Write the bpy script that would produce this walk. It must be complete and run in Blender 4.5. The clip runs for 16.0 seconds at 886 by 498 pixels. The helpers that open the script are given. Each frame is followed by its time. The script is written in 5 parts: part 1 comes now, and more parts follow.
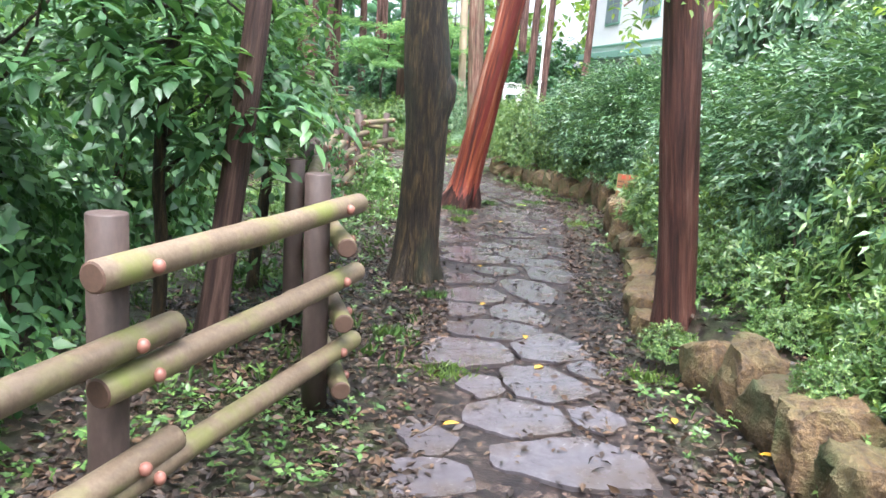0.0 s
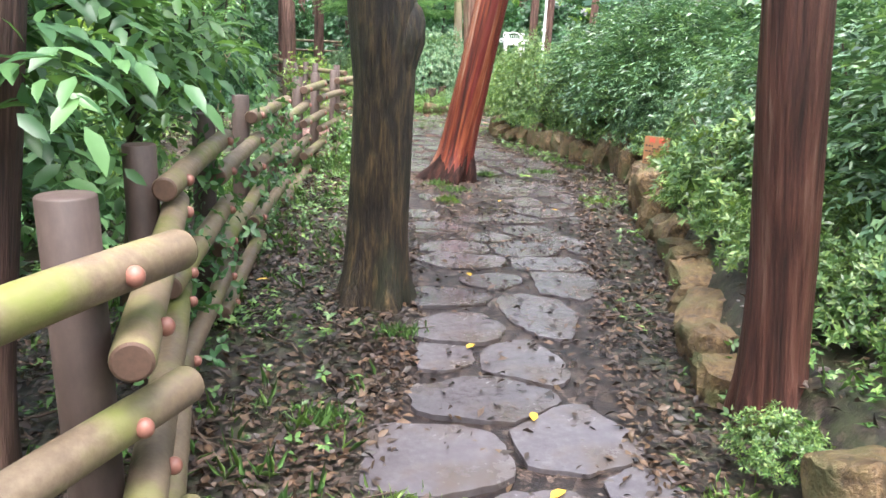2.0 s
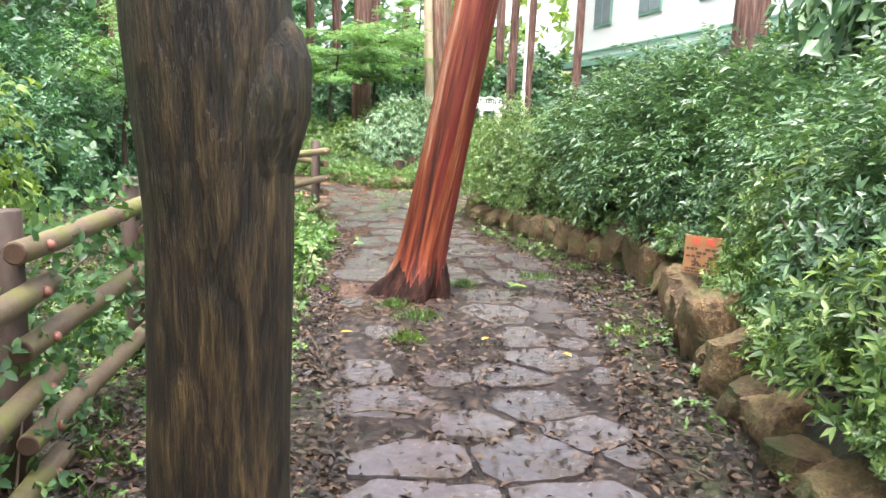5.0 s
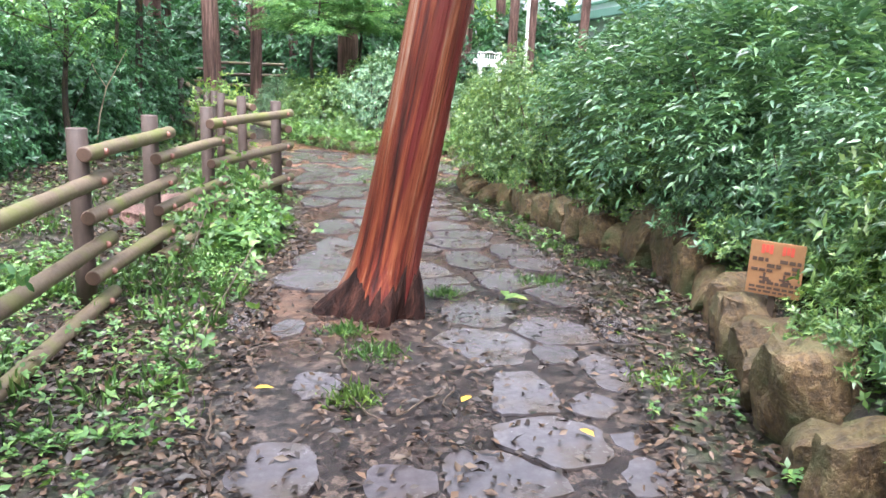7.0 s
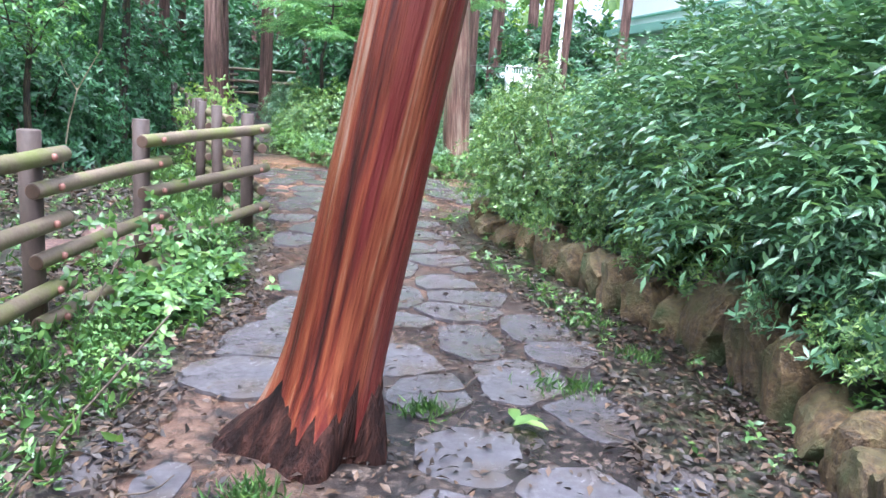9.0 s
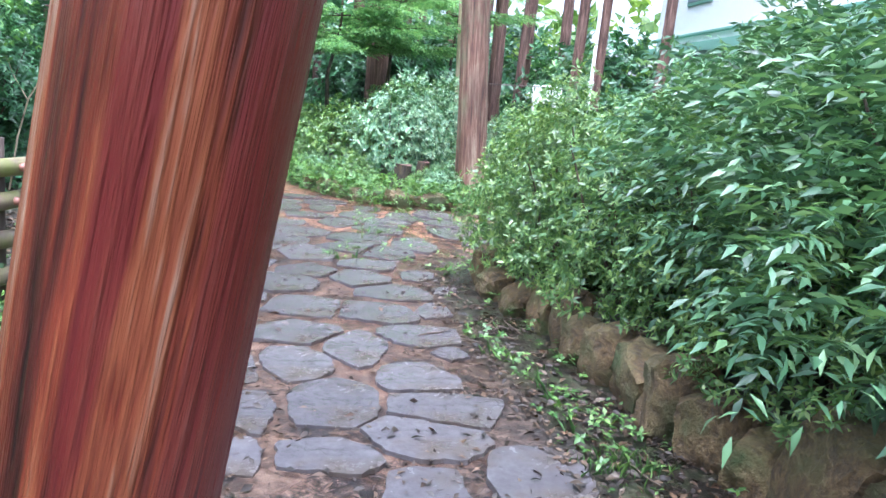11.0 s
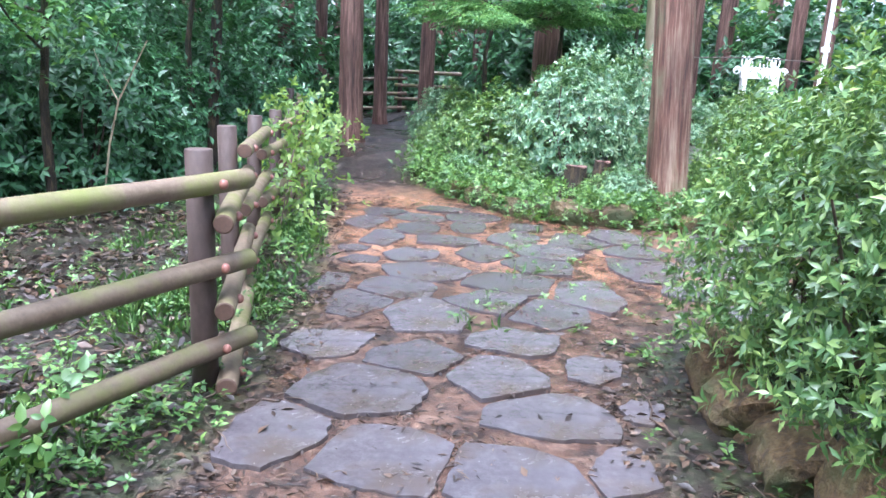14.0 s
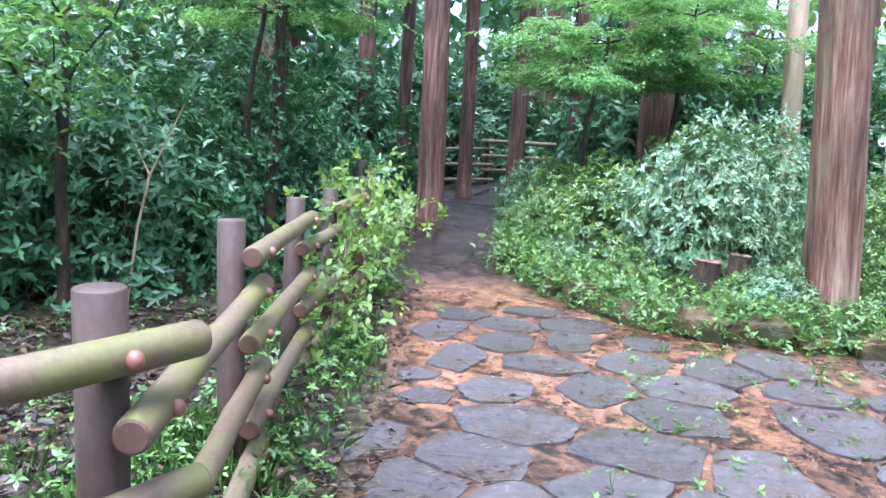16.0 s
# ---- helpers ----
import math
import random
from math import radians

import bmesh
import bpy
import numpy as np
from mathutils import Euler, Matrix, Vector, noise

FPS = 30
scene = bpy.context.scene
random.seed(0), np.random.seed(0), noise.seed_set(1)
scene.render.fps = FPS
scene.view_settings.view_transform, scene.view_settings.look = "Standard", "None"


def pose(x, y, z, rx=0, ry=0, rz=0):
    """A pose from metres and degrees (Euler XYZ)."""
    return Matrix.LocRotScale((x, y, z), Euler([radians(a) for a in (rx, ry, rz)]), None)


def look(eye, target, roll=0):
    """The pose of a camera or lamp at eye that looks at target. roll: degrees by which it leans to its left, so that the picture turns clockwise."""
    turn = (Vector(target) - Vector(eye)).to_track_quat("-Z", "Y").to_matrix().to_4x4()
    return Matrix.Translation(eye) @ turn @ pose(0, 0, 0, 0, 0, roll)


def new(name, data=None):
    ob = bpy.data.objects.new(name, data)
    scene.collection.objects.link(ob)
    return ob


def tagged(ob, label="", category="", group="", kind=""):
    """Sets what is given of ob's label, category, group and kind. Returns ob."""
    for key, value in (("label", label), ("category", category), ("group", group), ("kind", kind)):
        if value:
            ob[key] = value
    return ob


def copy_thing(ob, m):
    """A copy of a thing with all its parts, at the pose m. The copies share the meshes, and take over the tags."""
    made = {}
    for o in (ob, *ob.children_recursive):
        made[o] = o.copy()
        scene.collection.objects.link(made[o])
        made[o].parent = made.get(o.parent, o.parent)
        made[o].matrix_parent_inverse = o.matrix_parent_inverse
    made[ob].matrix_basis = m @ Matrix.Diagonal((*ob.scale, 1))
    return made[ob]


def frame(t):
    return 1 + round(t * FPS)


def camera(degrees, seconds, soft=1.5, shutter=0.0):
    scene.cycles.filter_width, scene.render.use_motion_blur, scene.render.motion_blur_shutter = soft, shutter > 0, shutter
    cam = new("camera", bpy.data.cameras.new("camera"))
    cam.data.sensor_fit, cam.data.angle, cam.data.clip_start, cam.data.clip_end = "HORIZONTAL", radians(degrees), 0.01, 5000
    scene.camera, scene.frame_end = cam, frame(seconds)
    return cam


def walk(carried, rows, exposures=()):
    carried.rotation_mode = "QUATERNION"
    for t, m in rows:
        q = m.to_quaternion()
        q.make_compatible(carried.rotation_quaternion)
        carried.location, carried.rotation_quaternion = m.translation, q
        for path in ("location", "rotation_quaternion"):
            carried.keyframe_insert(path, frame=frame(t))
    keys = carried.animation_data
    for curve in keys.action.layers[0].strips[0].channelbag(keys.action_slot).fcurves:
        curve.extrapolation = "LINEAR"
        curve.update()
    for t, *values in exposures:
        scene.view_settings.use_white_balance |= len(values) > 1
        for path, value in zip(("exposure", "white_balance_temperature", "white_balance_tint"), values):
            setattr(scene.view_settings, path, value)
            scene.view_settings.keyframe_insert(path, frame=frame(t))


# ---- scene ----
cam = camera(62.1, 16.0, soft=1.5, shutter=0.0)
METRES, EYE, TILT, LEAN, TURN = 13.6, 1.5, 0.0, 0.0, -5.2
ROWS = [
    (0.0, 0.0, 0.0, 0.0, 0.88, -11.91, -4.16),
    (0.5, 0.004, 0.0332, -0.0029, 2.15, -12.5, -2.92),
    (1.0, 0.0118, 0.0687, -0.0051, -1.24, -13.61, -2.43),
    (1.5, 0.0162, 0.1037, -0.0048, 0.05, -14.62, -2.79),
    (2.0, 0.0141, 0.1379, -0.0053, 1.05, -15.22, -2.66),
    (2.5, 0.0154, 0.1698, -0.0066, 0.76, -16.36, -1.96),
    (3.0, 0.0147, 0.1987, -0.0058, 2.14, -16.75, -2.72),
    (3.5, 0.0144, 0.2315, -0.0038, -0.23, -14.6, -3.17),
    (4.0, 0.0183, 0.26, -0.0024, -2.19, -10.97, -0.21),
    (4.5, 0.0197, 0.2893, -0.0028, -0.85, -9.9, -1.96),
    (7.0, 0.0369, 0.44, -0.004, -0.69, -13.49, -2.15),
    (7.5, 0.0396, 0.4718, -0.005, -0.55, -13.34, -2.66),
    (8.0, 0.0437, 0.5026, -0.0048, -1.7, -12.62, -2.52),
    (8.5, 0.0475, 0.533, -0.0043, 0.19, -12.71, -3.29),
    (11.0, 0.0689, 0.6894, -0.0056, 4.19, -11.17, -5.21),
    (11.5, 0.0701, 0.7192, -0.0054, 8.35, -11.66, -6.39),
    (12.0, 0.0677, 0.7512, -0.0042, 9.27, -11.39, -7.82),
    (12.5, 0.0656, 0.7819, -0.0043, 12.36, -12.03, -7.87),
    (13.0, 0.0605, 0.8125, -0.0053, 17.98, -12.69, -4.5),
    (13.5, 0.0526, 0.8416, -0.0051, 16.77, -12.35, -3.88),
    (14.0, 0.0488, 0.8702, -0.0068, 17.53, -13.18, -2.72),
    (14.5, 0.0415, 0.8981, -0.009, 20.05, -14.95, -3.47),
    (15.0, 0.0308, 0.9264, -0.0074, 19.99, -14.01, -2.62),
    (15.5, 0.0211, 0.9558, -0.0045, 21.53, -9.46, -2.44),
    (16.0, 0.0061, 0.9836, -0.0055, 24.21, -8.31, -3.08),
]
walk(cam, [(t, pose(0, 0, EYE, TILT, LEAN, TURN) @ pose(METRES * x, METRES * y, METRES * z, 90 + pitch, roll, yaw)) for t, x, y, z, yaw, pitch, roll in ROWS],
     exposures=[(0.0, 2.55, 5900, 13), (4.5, 2.6, 6550, 14), (8.5, 2.55, 5350, 13), (11.0, 2.55, 5200, 13), (13.0, 2.52, 5250, 17), (16.0, 2.43, 5150, 17)])

# ---- sky and sun: a bright overcast day ----
world = bpy.data.worlds.new("sky")
scene.world = world
world.use_nodes = True
wn = world.node_tree.nodes
wl = world.node_tree.links
sky = wn.new("ShaderNodeTexSky")
sky.sky_type = 'NISHITA'
sky.sun_disc = False
sky.sun_elevation = radians(72)
sky.sun_rotation = radians(190)
sky.dust_density = 6.0
sky.air_density = 1.0
sky.ozone_density = 1.0
cloud = wn.new("ShaderNodeHueSaturation")
cloud.inputs["Saturation"].default_value = 0.45
wl.new(sky.outputs[0], cloud.inputs["Color"])
wl.new(cloud.outputs[0], wn["Background"].inputs["Color"])
wn["Background"].inputs["Strength"].default_value = 0.15
sun = new("sun", bpy.data.lights.new("sun", 'SUN'))
sun.data.energy = 1.15
sun.data.angle = radians(50)
sun.data.color = (1.0, 0.96, 0.9)
sun.matrix_world = look((12.4 * math.sin(radians(190)), 12.4 * math.cos(radians(190)), 38), (0, 0, 0))


# ---- materials ----
def material(name):
    m = bpy.data.materials.new(name)
    m.use_nodes = True
    return m, m.node_tree.nodes, m.node_tree.links, m.node_tree.nodes["Principled BSDF"]


def ramp(nodes, stops):
    r = nodes.new("ShaderNodeValToRGB")
    while len(r.color_ramp.elements) < len(stops):
        r.color_ramp.elements.new(0.5)
    for e, (p, c) in zip(r.color_ramp.elements, stops):
        e.position, e.color = p, (*c, 1)
    return r


def noise_tex(nodes, links, coord, scale, detail=4, rough=0.6, distort=0.0):
    n = nodes.new("ShaderNodeTexNoise")
    n.inputs["Scale"].default_value = scale
    n.inputs["Detail"].default_value = detail
    n.inputs["Roughness"].default_value = rough
    n.inputs["Distortion"].default_value = distort
    links.new(coord, n.inputs["Vector"])
    return n


def mixed(nodes, links, fac, a, b, blend='MIX'):
    m = nodes.new("ShaderNodeMix")
    m.data_type, m.blend_type = 'RGBA', blend
    for socket, value in ((m.inputs["Factor"], fac), (m.inputs["A"], a), (m.inputs["B"], b)):
        if hasattr(value, "links"):
            links.new(value, socket)
        elif isinstance(value, tuple):
            socket.default_value = (*value, 1)
        else:
            socket.default_value = value
    return m.outputs["Result"]


def coords(nodes, links, stretch=(1, 1, 1), world_space=False, lean=0.0):
    if world_space:
        out = nodes.new("ShaderNodeNewGeometry").outputs["Position"]
    else:
        out = nodes.new("ShaderNodeTexCoord").outputs["Object"]
    if lean:
        turn = nodes.new("ShaderNodeMapping")
        turn.inputs["Rotation"].default_value = (0, radians(lean), 0)
        links.new(out, turn.inputs["Vector"])
        out = turn.outputs["Vector"]
    mp = nodes.new("ShaderNodeMapping")
    mp.inputs["Scale"].default_value = stretch
    links.new(out, mp.inputs["Vector"])
    return mp.outputs["Vector"]


def bumped(nodes, links, shader, height, strength, distance):
    b = nodes.new("ShaderNodeBump")
    b.inputs["Strength"].default_value = strength
    b.inputs["Distance"].default_value = distance
    links.new(height, b.inputs["Height"])
    links.new(b.outputs["Normal"], shader.inputs["Normal"])


def surface(name, stops, scale, rough=(0.5, 0.8), bump=0.5, depth=0.01, stretch=(1, 1, 1), fine=8.0, stain=None, stain_scale=1.5, stain_at=(0.48, 0.66),
            world_space=False, vary=0.0, metal=0.0, distort=0.0):
    """Two scales of noise: a coarse one for stains, a fine one for grain and relief."""
    m, nodes, links, bsdf = material(name)
    co = coords(nodes, links, stretch, world_space)
    coarse = noise_tex(nodes, links, co, scale, 5, 0.65, distort)
    grain = noise_tex(nodes, links, co, scale * fine, 6, 0.7)
    both = nodes.new("ShaderNodeMath")
    both.operation = 'MULTIPLY_ADD'
    links.new(grain.outputs["Fac"], both.inputs[0])
    both.inputs[1].default_value = 0.55
    half = nodes.new("ShaderNodeMath")
    half.operation = 'MULTIPLY'
    links.new(coarse.outputs["Fac"], half.inputs[0])
    half.inputs[1].default_value = 0.5
    links.new(half.outputs[0], both.inputs[2])
    r = ramp(nodes, stops)
    links.new(both.outputs[0], r.inputs["Fac"])
    colour = r.outputs["Color"]
    if stain:
        spots = noise_tex(nodes, links, co, stain_scale, 4, 0.6)
        edge = ramp(nodes, [(stain_at[0], (0, 0, 0)), (stain_at[1], (1, 1, 1))])
        links.new(spots.outputs["Fac"], edge.inputs["Fac"])
        colour = mixed(nodes, links, edge.outputs["Color"], colour, stain)
    if vary:
        info = nodes.new("ShaderNodeObjectInfo")
        hsv = nodes.new("ShaderNodeHueSaturation")
        rng = nodes.new("ShaderNodeMapRange")
        rng.inputs["To Min"].default_value, rng.inputs["To Max"].default_value = 1 - vary, 1 + vary
        links.new(info.outputs["Random"], rng.inputs["Value"])
        links.new(rng.outputs[0], hsv.inputs["Value"])
        links.new(colour, hsv.inputs["Color"])
        colour = hsv.outputs["Color"]
    links.new(colour, bsdf.inputs["Base Color"])
    rr = nodes.new("ShaderNodeMapRange")
    rr.inputs["To Min"].default_value, rr.inputs["To Max"].default_value = rough
    rr.inputs["From Min"].default_value, rr.inputs["From Max"].default_value = 0.35, 0.65
    links.new(coarse.outputs["Fac"], rr.inputs["Value"])
    links.new(rr.outputs[0], bsdf.inputs["Roughness"])
    bsdf.inputs["Metallic"].default_value = metal
    if bump:
        bumped(nodes, links, bsdf, both.outputs[0], bump, depth)
    return m


def bark(name, stops, groove=26.0, depth=0.03, moss=None, rough=(0.55, 0.85), stretch=0.07, lean=0.0, band=None):
    """Long fibres up the trunk, with grooves and patches."""
    m, nodes, links, bsdf = material(name)
    co = coords(nodes, links, (1, 1, stretch), False, lean)
    fibre = noise_tex(nodes, links, co, groove, 5, 0.65, 0.15)
    fine = noise_tex(nodes, links, coords(nodes, links, (1, 1, stretch * 0.6), False, lean), groove * 4.2, 4, 0.6)
    patch = noise_tex(nodes, links, coords(nodes, links, (1, 1, 0.35)), 2.6, 4, 0.6)
    s = nodes.new("ShaderNodeMath")
    s.operation = 'MULTIPLY_ADD'
    links.new(fine.outputs["Fac"], s.inputs[0])
    s.inputs[1].default_value = 0.35
    h = nodes.new("ShaderNodeMath")
    h.operation = 'MULTIPLY'
    links.new(fibre.outputs["Fac"], h.inputs[0])
    h.inputs[1].default_value = 0.68
    links.new(h.outputs[0], s.inputs[2])
    r = ramp(nodes, stops)
    links.new(s.outputs[0], r.inputs["Fac"])
    dim = ramp(nodes, [(0.3, (0.55, 0.55, 0.55)), (0.7, (1.2, 1.2, 1.2))])
    links.new(patch.outputs["Fac"], dim.inputs["Fac"])
    colour = mixed(nodes, links, 1.0, r.outputs["Color"], dim.outputs["Color"], 'MULTIPLY')
    if moss:
        spots = noise_tex(nodes, links, coords(nodes, links, (1, 1, 0.4)), 3.4, 5, 0.7)
        edge = ramp(nodes, [(0.5, (0, 0, 0)), (0.7, (0.75, 0.75, 0.75))])
        links.new(spots.outputs["Fac"], edge.inputs["Fac"])
        colour = mixed(nodes, links, edge.outputs["Color"], colour, moss)
    if band:
        strips = noise_tex(nodes, links, coords(nodes, links, (1, 1, 0.02), False, lean), 7.5, 2, 0.5)
        edge = ramp(nodes, [(0.52, (0, 0, 0)), (0.58, (0.8, 0.8, 0.8))])
        links.new(strips.outputs["Fac"], edge.inputs["Fac"])
        colour = mixed(nodes, links, edge.outputs["Color"], colour, band)
    links.new(colour, bsdf.inputs["Base Color"])
    rr = nodes.new("ShaderNodeMapRange")
    rr.inputs["To Min"].default_value, rr.inputs["To Max"].default_value = rough
    links.new(patch.outputs["Fac"], rr.inputs["Value"])
    links.new(rr.outputs[0], bsdf.inputs["Roughness"])
    bumped(nodes, links, bsdf, s.outputs[0], 0.9, depth)
    return m


def leafy(name, dark, mid, light, rough=0.38, through_light=0.28):
    """Leaves: a shade of their own each, a little light comes through."""
    m, nodes, links, bsdf = material(name)
    island = nodes.new("ShaderNodeNewGeometry").outputs["Random Per Island"]
    r = ramp(nodes, [(0.0, dark), (0.55, mid), (1.0, light)])
    links.new(island, r.inputs["Fac"])
    patch = noise_tex(nodes, links, coords(nodes, links), 2.2, 3, 0.6)
    tone = ramp(nodes, [(0.3, (0.62, 0.7, 0.6)), (0.7, (1.25, 1.2, 1.1))])
    links.new(patch.outputs["Fac"], tone.inputs["Fac"])
    colour = mixed(nodes, links, 1.0, r.outputs["Color"], tone.outputs["Color"], 'MULTIPLY')
    links.new(colour, bsdf.inputs["Base Color"])
    bsdf.inputs["Roughness"].default_value = rough
    bsdf.inputs["Coat Weight"].default_value = 0.22 if rough < 0.31 else 0.08
    bsdf.inputs["Coat Roughness"].default_value = 0.2
    tr = nodes.new("ShaderNodeBsdfTranslucent")
    warm = mixed(nodes, links, 1.0, colour, (1.3, 1.25, 0.6), 'MULTIPLY')
    links.new(warm, tr.inputs["Color"])
    mix = nodes.new("ShaderNodeMixShader")
    mix.inputs[0].default_value = through_light
    links.new(bsdf.outputs[0], mix.inputs[1])
    links.new(tr.outputs[0], mix.inputs[2])
    links.new(mix.outputs[0], nodes["Material Output"].inputs["Surface"])
    return m


RAIL = surface("rail_paint", [(0.25, (0.0625, 0.0425, 0.0263)), (0.5, (0.131, 0.095, 0.0612)), (0.8, (0.225, 0.174, 0.116))], 7, (0.4, 0.7), 0.45, 0.006,
               fine=6, stain=(0.125, 0.135, 0.032), stain_scale=3.5, stain_at=(0.47, 0.68), vary=0.2)
RAIL_END = surface("rail_end", [(0.3, (0.06, 0.033, 0.022)), (0.7, (0.12, 0.068, 0.045))], 9, (0.55, 0.8), 0.3, 0.003)
POST = surface("post_paint", [(0.25, (0.032, 0.021, 0.017)), (0.5, (0.064, 0.042, 0.034)), (0.8, (0.11, 0.08, 0.065))], 6, (0.5, 0.75), 0.35, 0.004, stretch=(1, 1, 0.4), fine=6, vary=0.1)
BOLT = surface("bolt_cap", [(0.3, (0.18, 0.0713, 0.0525)), (0.7, (0.27, 0.12, 0.0863))], 20, (0.35, 0.5), 0.1, 0.002, vary=0.1)
SLATE = surface("slate", [(0.25, (0.0367, 0.0321, 0.0349)), (0.5, (0.0726, 0.0643, 0.0689)), (0.75, (0.131, 0.119, 0.125))], 5, (0.07, 0.3), 0.5, 0.007, fine=5,
                stain=(0.06, 0.046, 0.038), stain_scale=3.5, vary=0.18)
ROCK = surface("rock", [(0.32, (0.02, 0.0128, 0.0072)), (0.48, (0.096, 0.0592, 0.0264)), (0.58, (0.176, 0.112, 0.0496)), (0.7, (0.272, 0.2, 0.12))], 6.0, (0.5, 0.85), 1.0, 0.05, fine=4,
               stain=(0.045, 0.058, 0.016), stain_scale=3.0, stain_at=(0.44, 0.62), vary=0.25)
BARK_DARK = bark("bark_dark", [(0.36, (0.00487, 0.00365, 0.00244)), (0.5, (0.0274, 0.0177, 0.00974)), (0.58, (0.07, 0.0457, 0.0207)), (0.68, (0.158, 0.104, 0.0457))], 24, 0.06, (0.016, 0.028, 0.011), (0.5, 0.8), 0.17)
BARK_RED = bark("bark_red", [(0.37, (0.0135, 0.00405, 0.00337)), (0.44, (0.0674, 0.0115, 0.00809)), (0.51, (0.155, 0.027, 0.0128)), (0.58, (0.25, 0.0708, 0.0284)), (0.66, (0.338, 0.223, 0.162))], 10, 0.06, None, (0.32, 0.55), 0.05, -10.3, (0.1, 0.01, 0.011))
BARK_ROOT = bark("bark_root", [(0.36, (0.004, 0.002, 0.002)), (0.5, (0.02, 0.008, 0.006)), (0.6, (0.05, 0.019, 0.013)), (0.72, (0.13, 0.06, 0.042))], 16, 0.06, None, (0.6, 0.85), 0.1, -10.3)
BARK_ROOT.node_tree.nodes["Principled BSDF"].inputs["Specular IOR Level"].default_value = 0.15
BARK_BROWN = bark("bark_brown", [(0.37, (0.024, 0.011, 0.008)), (0.5, (0.11, 0.052, 0.039)), (0.66, (0.27, 0.165, 0.13))], 18, 0.035)
BARK_HEDGE = bark("bark_hedge_tree", [(0.37, (0.0099, 0.00446, 0.00347)), (0.48, (0.047, 0.0168, 0.0129)), (0.57, (0.099, 0.0371, 0.0257)), (0.68, (0.163, 0.094, 0.0693))], 16, 0.04, None, (0.4, 0.7), 0.06, 7.2)
BARK_LEAN = bark("bark_leaning_tree", [(0.37, (0.01125, 0.006, 0.0045)), (0.5, (0.0525, 0.02475, 0.018)), (0.66, (0.15, 0.08625, 0.06375))], 18, 0.04, None, (0.55, 0.85), 0.07, -7.0)
BARK_GREY = bark("bark_grey", [(0.38, (0.034, 0.0153, 0.0102)), (0.5, (0.145, 0.0663, 0.0442)), (0.64, (0.297, 0.212, 0.149))], 14, 0.035, (0.13, 0.13, 0.07), lean=3.4)
BARK_PALE = bark("bark_pale", [(0.3, (0.3, 0.22, 0.15)), (0.5, (0.45, 0.35, 0.24)), (0.75, (0.55, 0.44, 0.3))], 14, 0.008)
TWIG = surface("twig", [(0.3, (0.03, 0.02, 0.013)), (0.7, (0.09, 0.06, 0.04))], 12, (0.6, 0.85), 0.4, 0.004)
HEDGE_LEAF = leafy("hedge_leaf", (0.035, 0.08, 0.045), (0.082, 0.172, 0.098), (0.18, 0.3, 0.155), 0.34)
HEDGE_LIGHT = leafy("azalea_leaf", (0.05, 0.11, 0.038), (0.105, 0.198, 0.062), (0.25, 0.35, 0.115), 0.36)
DARK_LEAF = leafy("dark_leaf", (0.03, 0.085, 0.045), (0.06, 0.16, 0.08), (0.108, 0.25, 0.122), 0.34)
BROAD_LEAF = leafy("broad_leaf", (0.035, 0.1, 0.042), (0.07, 0.165, 0.066), (0.13, 0.26, 0.1), 0.42)
YELLOW_LEAF = leafy("yellow_green_leaf", (0.07, 0.13, 0.03), (0.14, 0.22, 0.05), (0.26, 0.32, 0.07), 0.45)
WEED_LEAF = leafy("weed_leaf", (0.05, 0.12, 0.035), (0.1, 0.2, 0.06), (0.19, 0.31, 0.09), 0.42)
FERN_LEAF = leafy("feathery_leaf", (0.08, 0.19, 0.085), (0.16, 0.32, 0.16), (0.26, 0.43, 0.23), 0.5, 0.5)
LITTER = leafy("dead_leaf", (0.012, 0.007, 0.005), (0.034, 0.019, 0.0125), (0.105, 0.06, 0.034), 0.6, 0.05)
YELLOW_FALLEN = leafy("fallen_yellow_leaf", (0.5, 0.26, 0.03), (0.6, 0.34, 0.04), (0.65, 0.45, 0.08), 0.4, 0.1)
BED_LEAF = leafy("bed_leaf", (0.07, 0.15, 0.09), (0.16, 0.29, 0.18), (0.32, 0.44, 0.28), 0.3)
SAPLING_LEAF = leafy("sapling_leaf", (0.06, 0.14, 0.06), (0.12, 0.25, 0.1), (0.2, 0.36, 0.15), 0.34, 0.42)
# light green leaf; on far woods and wild shrubs it imitates bright light
PALE_LEAF = leafy("pale_leaf", (0.09, 0.17, 0.05), (0.17, 0.28, 0.08), (0.3, 0.42, 0.14), 0.5, 0.45)
WHITE = surface("white_paint", [(0.2, (0.72, 0.73, 0.72)), (0.8, (0.82, 0.82, 0.8))], 1.5, (0.5, 0.7), 0.1, 0.003)
GREEN_TRIM = surface("green_trim", [(0.2, (0.16, 0.33, 0.26)), (0.8, (0.24, 0.42, 0.33))], 2, (0.4, 0.6), 0.1, 0.003)
GLASS_DARK = surface("window_glass", [(0.3, (0.16, 0.2, 0.22)), (0.7, (0.22, 0.27, 0.29))], 1, (0.05, 0.1), 0)
SIGN = surface("sign_board", [(0.3, (0.255, 0.12, 0.0488)), (0.7, (0.338, 0.176, 0.0788))], 8, (0.5, 0.7), 0.15, 0.002, fine=5)
SIGN_INK = surface("sign_ink", [(0.3, (0.06, 0.035, 0.025)), (0.7, (0.09, 0.05, 0.035))], 20, (0.6, 0.8), 0)
SIGN_RED = surface("sign_red", [(0.3, (0.5, 0.06, 0.04)), (0.7, (0.6, 0.1, 0.06))], 20, (0.5, 0.7), 0)


